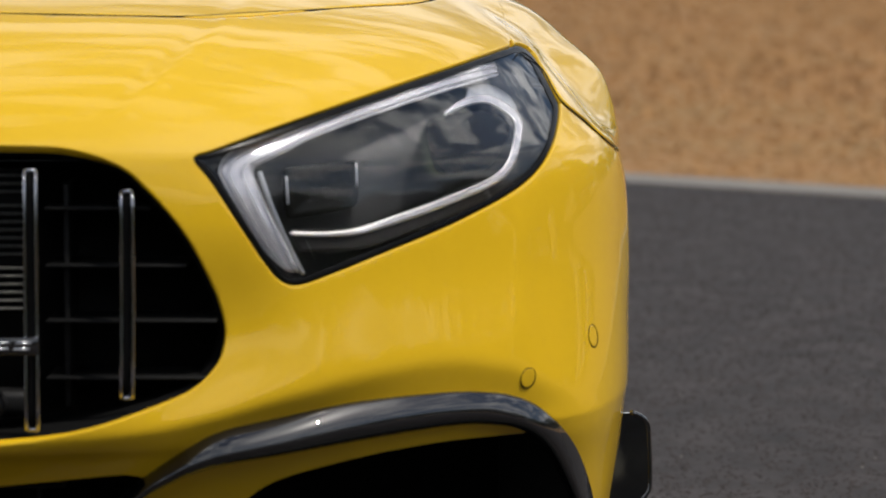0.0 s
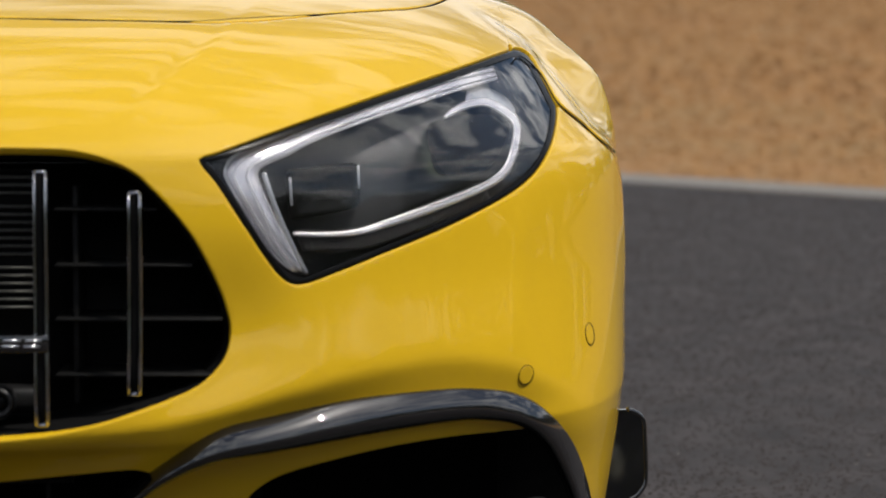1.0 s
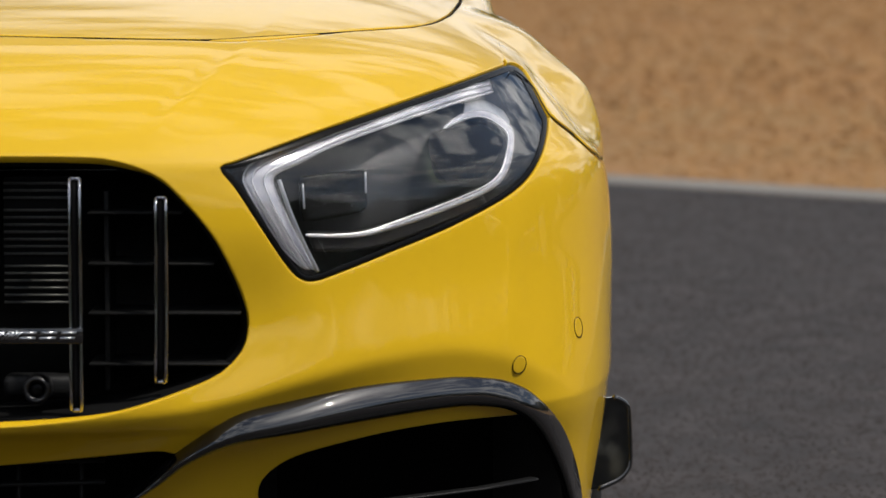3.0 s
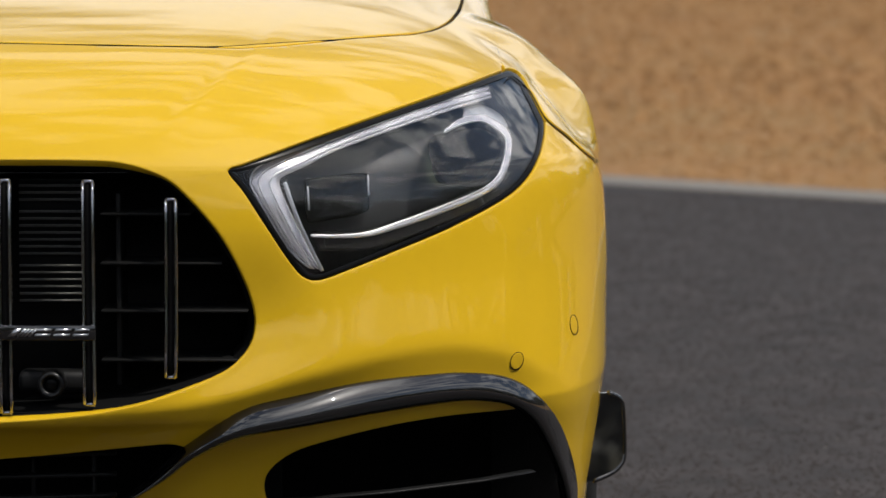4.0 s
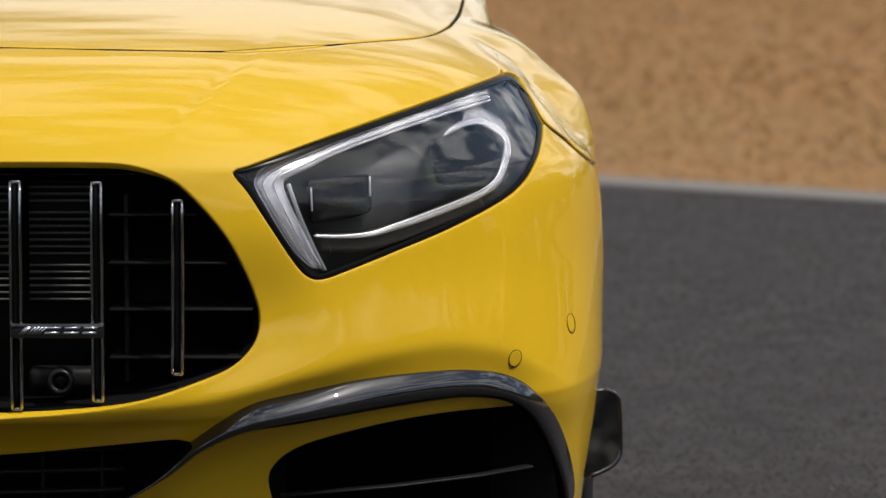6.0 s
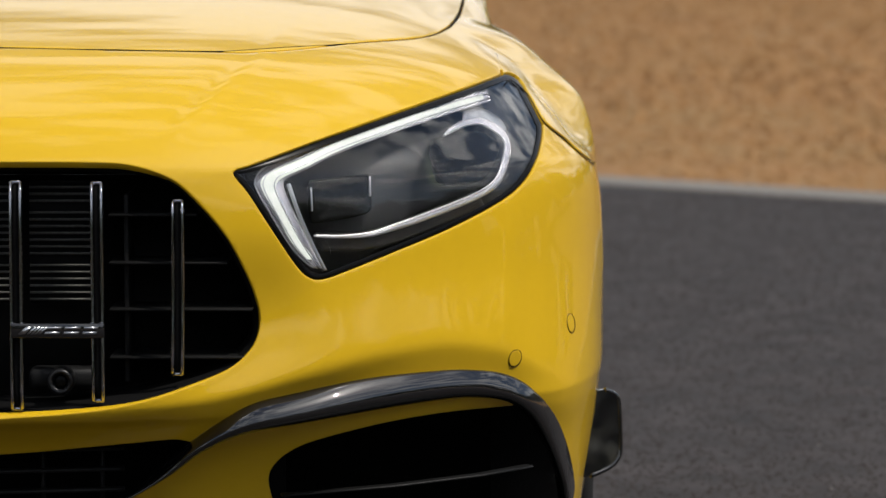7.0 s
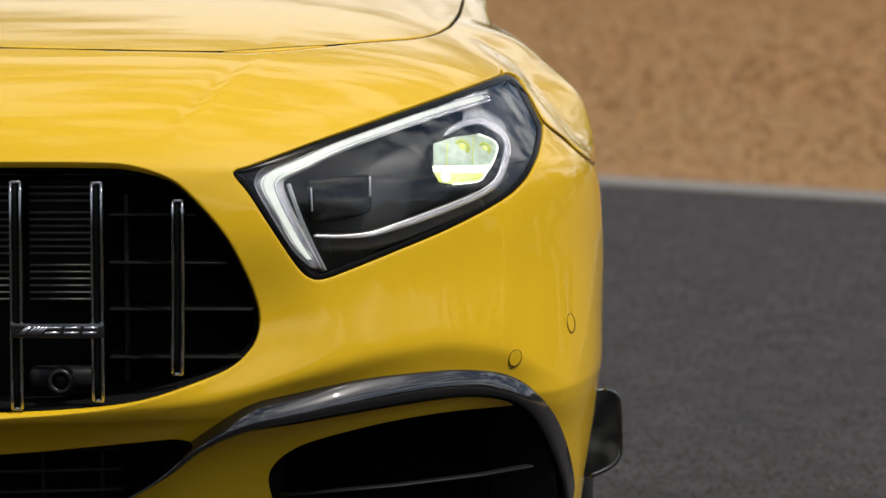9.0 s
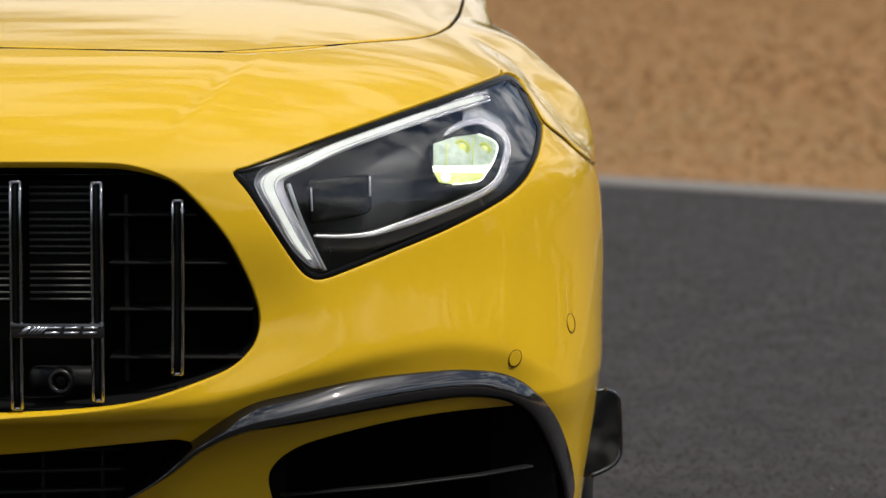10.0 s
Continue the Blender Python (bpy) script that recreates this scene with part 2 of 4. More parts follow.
def skin(u, s):
    """The car's outer skin. u: 0 in the middle, 1 at the flank, on to 1.5 at the tail; s: 0 at the bottom, 1 at the windscreen."""
    z0, y0, w, deep, p, drop = np.moveaxis(spline(RAILS, s), -1, 0)
    th = np.clip(u, 0, 1) * np.pi / 2
    sx, cx = np.sin(th) ** (2 / p), np.maximum(np.cos(th), 1e-9) ** (2 / p)
    x = w * sx
    y = y0 + deep * (1 - cx)
    z = z0 - drop * sx ** 3
    run = np.clip(u - 1, 0, 1) * 2
    y = y + (TAIL - y) * run
    # waist behind the headlamp, then the flared wing over the wheel
    later = np.maximum(z - 0.80, 0)
    x = x - (0.021 + 0.016 * smooth((z - 0.828) / 0.03)) * smooth((y - 0.51 - 2.2 * later) / 0.26) * smooth((z - 0.640) / 0.14) * smooth((0.93 - z) / 0.10)
    wide = spline(FLARE, (z - 0.62) / 0.28)[..., 0]
    k = (soft_ramp(y - 0.70 - 1.2 * later) - soft_ramp(y - 0.88 - 1.2 * later)) / 0.18 * smooth((1.75 - y) / 0.55) * smooth((z - 0.62) / 0.07) * smooth((0.905 - z) / 0.035) * smooth((x - 0.5) / 0.2)
    x = x + np.maximum(wide - x, 0) * k
    # the bumper tucks in under a crease below the grille and above the side intake
    under = spline(CREASE, x / 1.0)[..., 0] - z
    steep = 1.25 - 0.55 * smooth((x - 0.35) / 0.35)
    tuck = 0.058 * np.tanh(steep * (np.sqrt(under ** 2 + 0.009 ** 2) + under) * 0.5 / 0.058)
    y = y + tuck * smooth((0.90 - x) / 0.16)
    # edge where the bumper's face turns into its flank
    y = y - 0.0040 * np.exp(-((x - 0.762 - 0.05 * (z - 0.55)) / 0.020) ** 2) * smooth((z - 0.43) / 0.08) * smooth((0.68 - z) / 0.08)
    # faint swelling ahead of the wheel arch
    x = x + 0.004 * np.exp(-((y - 0.66) / 0.07) ** 2 - ((z - 0.57) / 0.075) ** 2)
    # thin ridge from the grille's corner up to the bonnet
    off = (x - 0.33) * 0.69 - (z - 0.775) * 0.72
    z = z + 0.0020 * np.exp(-(off / 0.012) ** 2) * smooth((z - 0.735) / 0.04) * smooth((0.50 - x) / 0.15)
    # rolled edge beside the grille
    rr = ((x / 0.43) ** 3 + (np.abs(z - 0.555) / 0.165) ** 3) ** (1 / 3)
    y = y + 0.023 * np.exp(-((rr - 0.98) / 0.16) ** 2) * smooth((x - 0.27) / 0.12) * smooth((0.64 - z) / 0.14)
    # fold running into the headlamp's inner corner
    fold = 0.706 + 0.10 * (x - 0.39) - z
    y = y + 0.0015 * smooth((fold + 0.004) / 0.008) * smooth((0.05 - fold) / 0.045) * np.exp(-((x - 0.415) / 0.035) ** 2)
    return np.stack([x, y, z], -1)


# outlines in the front view, in metres from the car's middle and the ground (the bonnet's in plan)
GRILLE = ((-0.028, 0.726), (0.091, 0.726), (0.2, 0.725), (0.259, 0.721), (0.312, 0.703), (0.347, 0.673), (0.385, 0.626), (0.412, 0.572), (0.425, 0.533), (0.427, 0.507), (0.417, 0.478), (0.383, 0.449), (0.311, 0.423), (0.239, 0.407), (0.166, 0.399), (0.093, 0.394), (-0.033, 0.382))
LAMP = ((0.393, 0.71), (0.413, 0.718), (0.501, 0.748), (0.605, 0.78), (0.699, 0.806), (0.754, 0.82), (0.771, 0.82), (0.789, 0.805), (0.811, 0.762), (0.816, 0.747), (0.81, 0.721), (0.79, 0.684), (0.754, 0.656), (0.682, 0.624), (0.606, 0.597), (0.546, 0.576), (0.51, 0.565), (0.49, 0.569), (0.472, 0.589), (0.443, 0.635), (0.414, 0.681))
WING = ((0.76, 0.807), (0.771, 0.812), (0.796, 0.79), (0.817, 0.754), (0.85, 0.725), (0.897, 0.682))
UNDER = ((-0.034, 0.332), (0.082, 0.334), (0.233, 0.347), (0.313, 0.353), (0.339, 0.348), (0.382, 0.369), (0.418, 0.386), (0.471, 0.397), (0.568, 0.409), (0.667, 0.413), (0.721, 0.408), (0.762, 0.396), (0.794, 0.372), (0.821, 0.329), (0.844, 0.266), (0.857, 0.206))
TRIM_TOP = ((0.213, 0.257), (0.274, 0.295), (0.327, 0.343), (0.381, 0.382), (0.42, 0.403), (0.472, 0.414), (0.568, 0.429), (0.667, 0.432), (0.721, 0.427), (0.761, 0.416), (0.797, 0.392), (0.832, 0.346), (0.855, 0.289), (0.87, 0.227), (0.879, 0.176))
TRIM_LOW = ((0.232, 0.256), (0.303, 0.298), (0.35, 0.333), (0.411, 0.361), (0.492, 0.373), (0.605, 0.384), (0.682, 0.388), (0.722, 0.385), (0.762, 0.374), (0.79, 0.35), (0.817, 0.303), (0.839, 0.246), (0.85, 0.193))
INTAKE = ((0.439, 0.249), (0.433, 0.286), (0.445, 0.31), (0.477, 0.331), (0.53, 0.346), (0.605, 0.36), (0.682, 0.366), (0.766, 0.364))
GUIDE_OUT = ((0.733, 0.8), (0.683, 0.793), (0.605, 0.773), (0.53, 0.751), (0.47, 0.73), (0.431, 0.713), (0.421, 0.7), (0.421, 0.688), (0.442, 0.65), (0.467, 0.608), (0.486, 0.587), (0.498, 0.579))
GUIDE_IN = ((0.738, 0.785), (0.682, 0.773), (0.606, 0.753), (0.53, 0.729), (0.49, 0.711), (0.466, 0.701), (0.457, 0.694), (0.459, 0.679), (0.475, 0.642), (0.493, 0.607), (0.506, 0.585), (0.51, 0.578))
SHUT_FRONT = ((0.055, 0.868), (0.135, 0.866), (0.212, 0.865), (0.289, 0.863), (0.368, 0.862), (0.431, 0.865), (0.521, 0.868), (0.584, 0.87), (0.633, 0.872), (0.675, 0.882), (0.695, 0.901), (0.704, 0.92))
LIT_OUT = ((0.725, 0.795), (0.683, 0.786), (0.604, 0.767), (0.53, 0.744), (0.478, 0.723), (0.439, 0.708), (0.428, 0.697), (0.43, 0.684), (0.451, 0.647), (0.467, 0.616), (0.484, 0.594), (0.488, 0.591))
LIT_IN = ((0.728, 0.789), (0.683, 0.778), (0.605, 0.757), (0.53, 0.732), (0.487, 0.713), (0.458, 0.701), (0.448, 0.692), (0.449, 0.68), (0.465, 0.645), (0.481, 0.615), (0.494, 0.596), (0.496, 0.591))
INNER_EDGE = ((0.698, 0.77), (0.605, 0.748), (0.53, 0.723), (0.479, 0.703), (0.464, 0.692), (0.479, 0.649), (0.497, 0.607), (0.512, 0.576))
HOOK = ((0.671, 0.745), (0.695, 0.754), (0.722, 0.756), (0.746, 0.743), (0.756, 0.73), (0.752, 0.706), (0.742, 0.684), (0.717, 0.668), (0.652, 0.646), (0.606, 0.632), (0.569, 0.622), (0.532, 0.62), (0.497, 0.622))
HOOK_OUT = ((0, 0.004), (-0.001, 0.008), (0.003, 0.009), (0.008, 0.006), (0.009, 0), (0.009, -0.004), (0.006, -0.008), (0.003, -0.009), (0.003, -0.009), (0.002, -0.008), (0.001, -0.006), (0, -0.004), (0, -0.003))
MODULE = ((0.652, 0.736), (0.683, 0.743), (0.719, 0.746), (0.739, 0.737), (0.749, 0.726), (0.744, 0.71), (0.732, 0.693), (0.718, 0.682), (0.683, 0.678), (0.663, 0.683), (0.654, 0.705))
GLOW_UP = ((0.656, 0.735), (0.683, 0.742), (0.719, 0.744), (0.737, 0.736), (0.746, 0.726), (0.741, 0.71), (0.736, 0.702), (0.656, 0.707))
GLOW_BAR = ((0.655, 0.707), (0.736, 0.703), (0.731, 0.693), (0.656, 0.699))
GLOW_LOW = ((0.657, 0.698), (0.729, 0.693), (0.718, 0.683), (0.683, 0.681), (0.664, 0.685))
BOX = ((0.487, 0.686), (0.501, 0.692), (0.562, 0.696), (0.57, 0.69), (0.571, 0.664), (0.565, 0.646), (0.501, 0.636), (0.491, 0.641))
FIN_FRONT = ((0.91, 0.352), (0.929, 0.34), (0.933, 0.313), (0.934, 0.262), (0.929, 0.247), (0.916, 0.236), (0.888, 0.226))
SHUT = ((0, 0.275), (0.055, 0.291), (0.212, 0.292), (0.368, 0.32), (0.431, 0.349), (0.521, 0.443), (0.633, 0.607), (0.675, 0.761), (0.695, 0.975), (0.704, 1.209))

# ---- cutting panels out of the skin ----
LIP = 0.0015
NU, NS = 260, 250
GU, GS = np.meshgrid(np.linspace(0, 1.5, NU), np.linspace(0, 1, NS), indexing="ij")
GRID = skin(GU, GS)


def normals(u, s):
    e = 2e-4
    a = skin(u + e, s) - skin(np.maximum(u - e, 0), s)
    b = skin(u, np.minimum(s + e, 1)) - skin(u, np.maximum(s - e, 0))
    n = np.cross(a, b)
    return n / np.maximum(np.linalg.norm(n, axis=-1, keepdims=True), 1e-12)


COARSE = GRID[: int(NU * 0.66): 4, ::4]
COARSE_U, COARSE_S = GU[: int(NU * 0.66): 4, ::4], GS[: int(NU * 0.66): 4, ::4]


def find(x, z):
    """The skin's (u, s) at places in the front view."""
    x, z = np.atleast_1d(np.asarray(x, float)), np.atleast_1d(np.asarray(z, float))
    far = (COARSE[..., 0].ravel()[None] - x[:, None]) ** 2 + (COARSE[..., 2].ravel()[None] - z[:, None]) ** 2
    i = far.argmin(1)
    u, s, e = COARSE_U.ravel()[i], COARSE_S.ravel()[i], 1e-4
    for _ in range(14):
        p, pu, ps = skin(u, s), skin(u + e, s), skin(u, s + e)
        a, b, c, d = (pu[:, 0] - p[:, 0]) / e, (ps[:, 0] - p[:, 0]) / e, (pu[:, 2] - p[:, 2]) / e, (ps[:, 2] - p[:, 2]) / e
        det = a * d - b * c
        det = np.where(np.abs(det) < 1e-6, 1e-6, det)
        rx, rz = x - p[:, 0], z - p[:, 2]
        u = np.clip(u + np.clip((d * rx - b * rz) / det, -0.03, 0.03), 0, 1.05)
        s = np.clip(s + np.clip((a * rz - c * rx) / det, -0.03, 0.03), 0, 1)
    return u, s


def on_skin(points, depth=0.0, back=0.0):
    """Places on the skin under points of the front view, sunk by depth along its normal and by back along the car."""
    q = np.array(points, float)
    u, s = find(np.abs(q[:, 0]), q[:, 1])
    p = skin(u, s) - depth * normals(u, s)
    return [Vector((math.copysign(a, x), b + back, c)) for (a, b, c), x in zip(p, q[:, 0])]


def cut(fields, sink=0.0, back=0.0, flange=0.012, sides=(1, -1), step=1, lip=LIP):
    """The part of the skin where every field is above 0, with its cut edges rounded and turned in."""
    gu, gs = GU[::step, ::step], GS[::step, ::step]
    g = skin(gu, gs)
    vals = np.stack([f(g) - (lip if flange else 0) for f in fields], -1)
    nu, ns = gu.shape
    U, S, V = list(gu.ravel()), list(gs.ravel()), [v for v in vals.reshape(-1, len(fields))]
    low = vals.min(-1)
    made, polys = {}, []
    for i in range(nu - 1):
        for j in range(ns - 1):
            quad = (low[i, j], low[i + 1, j], low[i + 1, j + 1], low[i, j + 1])
            ids = [i * ns + j, (i + 1) * ns + j, (i + 1) * ns + j + 1, i * ns + j + 1]
            if min(quad) <= 0:
                for k in range(len(fields)):
                    res = []
                    for a, b in zip(ids, ids[1:] + ids[:1]):
                        va, vb = V[a][k], V[b][k]
                        if va > 0:
                            res.append(a)
                        if (va > 0) != (vb > 0):
                            key = (min(a, b), max(a, b), k)
                            if key not in made:
                                h = min(max(va / (va - vb), 0.001), 0.999)
                                made[key] = len(U)
                                U.append(U[a] + (U[b] - U[a]) * h), S.append(S[a] + (S[b] - S[a]) * h), V.append(V[a] + (V[b] - V[a]) * h)
                            res.append(made[key])
                    ids = res
                    if len(ids) < 3:
                        break
            if len(ids) >= 3:
                polys.append(ids)
    used = sorted({i for q in polys for i in q})
    if not used:
        return bmesh.new()
    at = {v: k for k, v in enumerate(used)}
    u, s = np.array([U[i] for i in used]), np.array([S[i] for i in used])
    nn = normals(u, s)
    p = skin(u, s) - sink * nn
    p[:, 1] += back
    bm = bmesh.new()
    for sgn in sides:
        vs = [bm.verts.new((a * sgn, b, c)) for a, b, c in p]
        nv = {v: Vector((n[0] * sgn, n[1], n[2])) for v, n in zip(vs, nn)}
        for q in polys:
            q = [vs[at[i]] for i in q]
            try:
                bm.faces.new(q if sgn > 0 else q[::-1])
            except ValueError:
                pass
        # turned-in edges
        if flange:
            rim = [e for e in bm.edges if e.is_boundary and all(v in nv for v in e.verts) and not all(abs(v.co.x) < 1e-4 for v in e.verts)]
            away = {}
            for e in rim:
                f = e.link_faces[0]
                mid = (e.verts[0].co + e.verts[1].co) / 2
                d = (e.verts[1].co - e.verts[0].co)
                o = d.cross(nv[e.verts[0]])
                if o.length < 1e-12:
                    continue
                o.normalize()
                if o.dot(f.calc_center_median() - mid) > 0:
                    o = -o
                for v in e.verts:
                    away[v] = away.get(v, Vector()) + o * d.length
            rings = {}
            for v, o in away.items():
                o = o.normalized() if o.length > 0 else o
                n = nv[v]
                rings[v] = [v] + [bm.verts.new(v.co + o * a - n * b) for a, b in ((lip * 0.6, lip * 0.25), (lip, lip), (lip, flange))]
            for e in rim:
                if e.verts[0] in rings and e.verts[1] in rings:
                    a, b = rings[e.verts[0]], rings[e.verts[1]]
                    for k in range(3):
                        try:
                            bm.faces.new((a[k], b[k], b[k + 1], a[k + 1]))
                        except ValueError:
                            pass
    bmesh.ops.remove_doubles(bm, verts=[v for v in bm.verts if abs(v.co.x) < 1e-4], dist=2e-4)
    bmesh.ops.recalc_face_normals(bm, faces=bm.faces)
    return bm


def loop(half):
    """A closed outline from its half on one side of the car."""
    c = curve(half, 90)
    c = c[c[:, 0] > 0.0]
    c = np.vstack([[0, c[0][1]], c, [0, c[-1][1]]])
    return np.vstack([c, c[::-1] * (-1, 1)])


GRILLE_LINE = loop(GRILLE)
LAMP_LINE = curve(LAMP, 200, True)
under = curve(UNDER, 140)
UNDER_LINE = np.vstack([under[under[:, 0] > 0], [(under[-1][0] + 0.005, 0.0), (-0.2, 0.0), (-0.2, under[0][1])]])
WING_LINE = np.vstack([[(0.70, 1.3), (0.735, 0.93)], curve(WING, 40), [(1.3, 0.40), (1.3, 1.3)]])
shut = curve(SHUT, 100)
BONNET_LINE = np.vstack([shut, [(0.715, 1.8), (-0.2, 1.8), (-0.2, shut[0][1])]])
top, lower = curve(TRIM_TOP, 90), curve(TRIM_LOW, 90)
mid_trim = (top + lower) / 2
ARCH_Y, ARCH_Z, ARCH_R = 0.96, 0.33, 0.345  # wheel centre and wheel-house


def f_grille(g):
    return -inside(GRILLE_LINE, g[..., 0], g[..., 2])


def f_lamp(g):
    return np.where(g[..., 1] > 0.75, 0.05, -inside(LAMP_LINE, g[..., 0], g[..., 2]))


def f_under(g):
    return -inside(UNDER_LINE, g[..., 0], g[..., 2])


def f_arch(g):
    return np.where(g[..., 0] < 0.6, 0.2, np.hypot(g[..., 1] - ARCH_Y, g[..., 2] - ARCH_Z) - ARCH_R)


def f_bonnet(g):
    return np.where(g[..., 2] < 0.78, -0.05, inside(BONNET_LINE, g[..., 0], g[..., 1]))


def f_wing(g):
    return inside(WING_LINE, g[..., 0], g[..., 2])


def seam(g):
    """The joint's half width: open below the headlamp's corner, closed above it."""
    return np.where(g[..., 2] > 0.826, -LIP, 0.0012)



# ---- ground ----
EDGE_A, EDGE_B = Vector((1.36, 9.5, 0)), Vector((2.44, 8.53, 0))
along = (EDGE_B - EDGE_A).normalized()
out_dir = Vector((-along.y, along.x, 0))
if out_dir.y < 0:
    out_dir = -out_dir


def strip(a, b, z, n=60, far=900.0):
    """A band of ground between two distances from the track's edge line."""
    pts, polys = [], []
    for i in range(n + 1):
        k = (i / n * 2 - 1)
        s = k * abs(k) * far
        for d in (a, b):
            p = EDGE_A + along * s + out_dir * d
            pts.append((p.x, p.y, z))
    for i in range(n):
        polys.append((2 * i, 2 * i + 2, 2 * i + 3, 2 * i + 1))
    return faces(pts, polys)


ground = part("ground", strip(-900, 900, -0.03), EARTH, None, "dry brown grassland reaching to the horizon")
tagged(ground, category="ground", kind="structure")
bm = strip(-40, 0.0, 0.0)
ext = bmesh.ops.extrude_face_region(bm, geom=bm.faces[:])
for v in ext["geom"]:
    if isinstance(v, bmesh.types.BMVert):
        v.co.z -= 0.025
bmesh.ops.recalc_face_normals(bm, faces=bm.faces)
road = part("road", bm, ASPHALT, None, "worn grey asphalt of a wide test track")
tagged(road, category="road", kind="structure")
bm = strip(0.005, 0.40, 0.004)
edge = part("pavement", bm, CONCRETE, None, "pale dusty concrete edge along the asphalt")
tagged(edge, category="kerb", kind="structure")

bm = bmesh.new()
rnd = random.Random(4)
for i in range(75000):
    y = 6.0 + 70 * rnd.random() ** 1.9
    p = Vector((0.67 + (y + 4.1) * rnd.uniform(-0.22, 0.32), y, 0))
    d = (p - EDGE_A).dot(out_dir)
    if d < 0.7:
        continue
    h = rnd.uniform(0.010, 0.036) * (0.2 + min(d / 10, 1.0))
    a, wd = rnd.uniform(0, math.tau), rnd.uniform(0.010, 0.030) + d * 0.0008
    lean = Vector((rnd.uniform(-1.6, 1.6), rnd.uniform(-0.4, 2.0), 0)) * h
    side = Vector((math.cos(a), math.sin(a), 0)) * wd
    base = Vector((p.x, p.y, -0.03))
    v = [bm.verts.new(base - side), bm.verts.new(base + side), bm.verts.new(base + side * 0.5 + lean * 0.5 + Vector((0, 0, h * 0.6))), bm.verts.new(base + lean + Vector((0, 0, h)))]
    bm.faces.new((v[0], v[1], v[2])), bm.faces.new((v[0], v[2], v[3]))
grass = part("dry_grass", bm, STRAW, None)
tagged(grass, "tall dry brown grass beyond the track's edge", "grass", kind="stuff")

# loose stones on the asphalt
bm = bmesh.new()
rnd = random.Random(8)
for i in range(110):
    y = rnd.uniform(0.5, 9.0)
    p = Vector((0.67 + (y + 4.1) * rnd.uniform(0.03, 0.16), y, 0))
    if (p - EDGE_A).dot(out_dir) > -0.05:
        continue
    r = rnd.uniform(0.0015, 0.0042) * (1.6 if rnd.random() < 0.06 else 1)
    v = [bm.verts.new(p + Vector((a * r * rnd.uniform(0.7, 1.3), b * r * rnd.uniform(0.7, 1.3), c * r))) for a, b, c in ((1, 0, 0.3), (0, 1, 0.3), (-1, 0, 0.3), (0, -1, 0.3), (0, 0, 1.1))]
    for k in range(4):
        bm.faces.new((v[k], v[(k + 1) % 4], v[4]))
grain = bmesh.new()
for i in range(15000):
    y = 0.5 + 8.5 * rnd.random() ** 1.3
    p = Vector((0.67 + (y + 4.1) * rnd.uniform(0.03, 0.16), y, 0.0))
    if (p - EDGE_A).dot(out_dir) > -0.05:
        continue
    r = rnd.uniform(0.003, 0.0075) * (0.7 + 0.06 * y)
    v = [grain.verts.new(p + Vector((a * r * rnd.uniform(0.7, 1.3), b * r * rnd.uniform(0.7, 1.3), c * r))) for a, b, c in ((1, 0, -0.02), (0, 1, -0.02), (-1, 0, -0.02), (0, -1, -0.02), (0, 0, 0.8))]
    for k in range(4):
        grain.faces.new((v[k], v[(k + 1) % 4], v[4]))
chips = part("asphalt_chippings", grain, CHIPPING, None)
chips.data.shade_flat()
tagged(chips, "coarse grey chippings standing out of the asphalt", "chippings", kind="stuff")
stones = part("loose_gravel", bm, CONCRETE, None)
tagged(stones, "small pale stones scattered over the asphalt", "gravel", kind="stuff")

# ---- the car ----
car = thing("car", "bright yellow sporty hatchback parked on the asphalt", "car")
GAP = 0.0020
bumper = part("front_bumper", cut([f_grille, f_lamp, f_under, f_arch, lambda g: -f_bonnet(g) - GAP, lambda g: -f_wing(g) - seam(g)]), PAINT, car, "glossy yellow painted bumper and nose")
bonnet = part("bonnet", cut([lambda g: f_bonnet(g) - GAP]), PAINT, car, "glossy yellow bonnet")
for sgn in (1, -1):
    part("wing", cut([lambda g: f_wing(g) - seam(g), f_lamp, f_arch, lambda g: -f_bonnet(g) - GAP], sides=(sgn,)), PAINT, car, "glossy yellow front wing with a flared arch")

# dark strips laid in the panel joints, standing in for the gaps' shade
for sgn in (1, -1):
    part("bonnet_gap_shade", tube([Vector((p.x * sgn, p.y, p.z)) for p in on_skin(curve(SHUT_FRONT, 110), 0.0008)], 0.0013, 6), DARK, car)
    part("wing_gap_shade", tube([Vector((p.x * sgn, p.y, p.z)) for p in on_skin(curve(WING, 50), 0.0008)], 0.0009, 6), SEAL, car)

# near-black inner skin behind the gaps, added so they read as shaded
inner = part("inner_panel", cut([lambda g: -inside(GRILLE_LINE, g[..., 0], g[..., 2]) - 0.0, lambda g: np.where(g[..., 1] > 0.75, 0.05, -inside(LAMP_LINE, g[..., 0], g[..., 2])), f_under, f_arch], sink=0.02, flange=0, step=3), DARK, car)


def lower_insert(sgn):
    line = np.vstack([mid_trim, [(mid_trim[-1][0], 0.0), (0.1, 0.0)]])
    hole = curve(INTAKE, 80)
    hole = np.vstack([hole, [(0.90, 0.37), (0.95, 0.0), (0.435, 0.0)]])
    return cut([lambda g: inside(line, g[..., 0], g[..., 2]), lambda g: -inside(hole, g[..., 0], g[..., 2])], back=0.028, flange=0.008, sides=(sgn,))


for sgn in (1, -1):
    part("lower_insert", lower_insert(sgn), PAINT, car, "yellow lower bumper panel round the side intake")


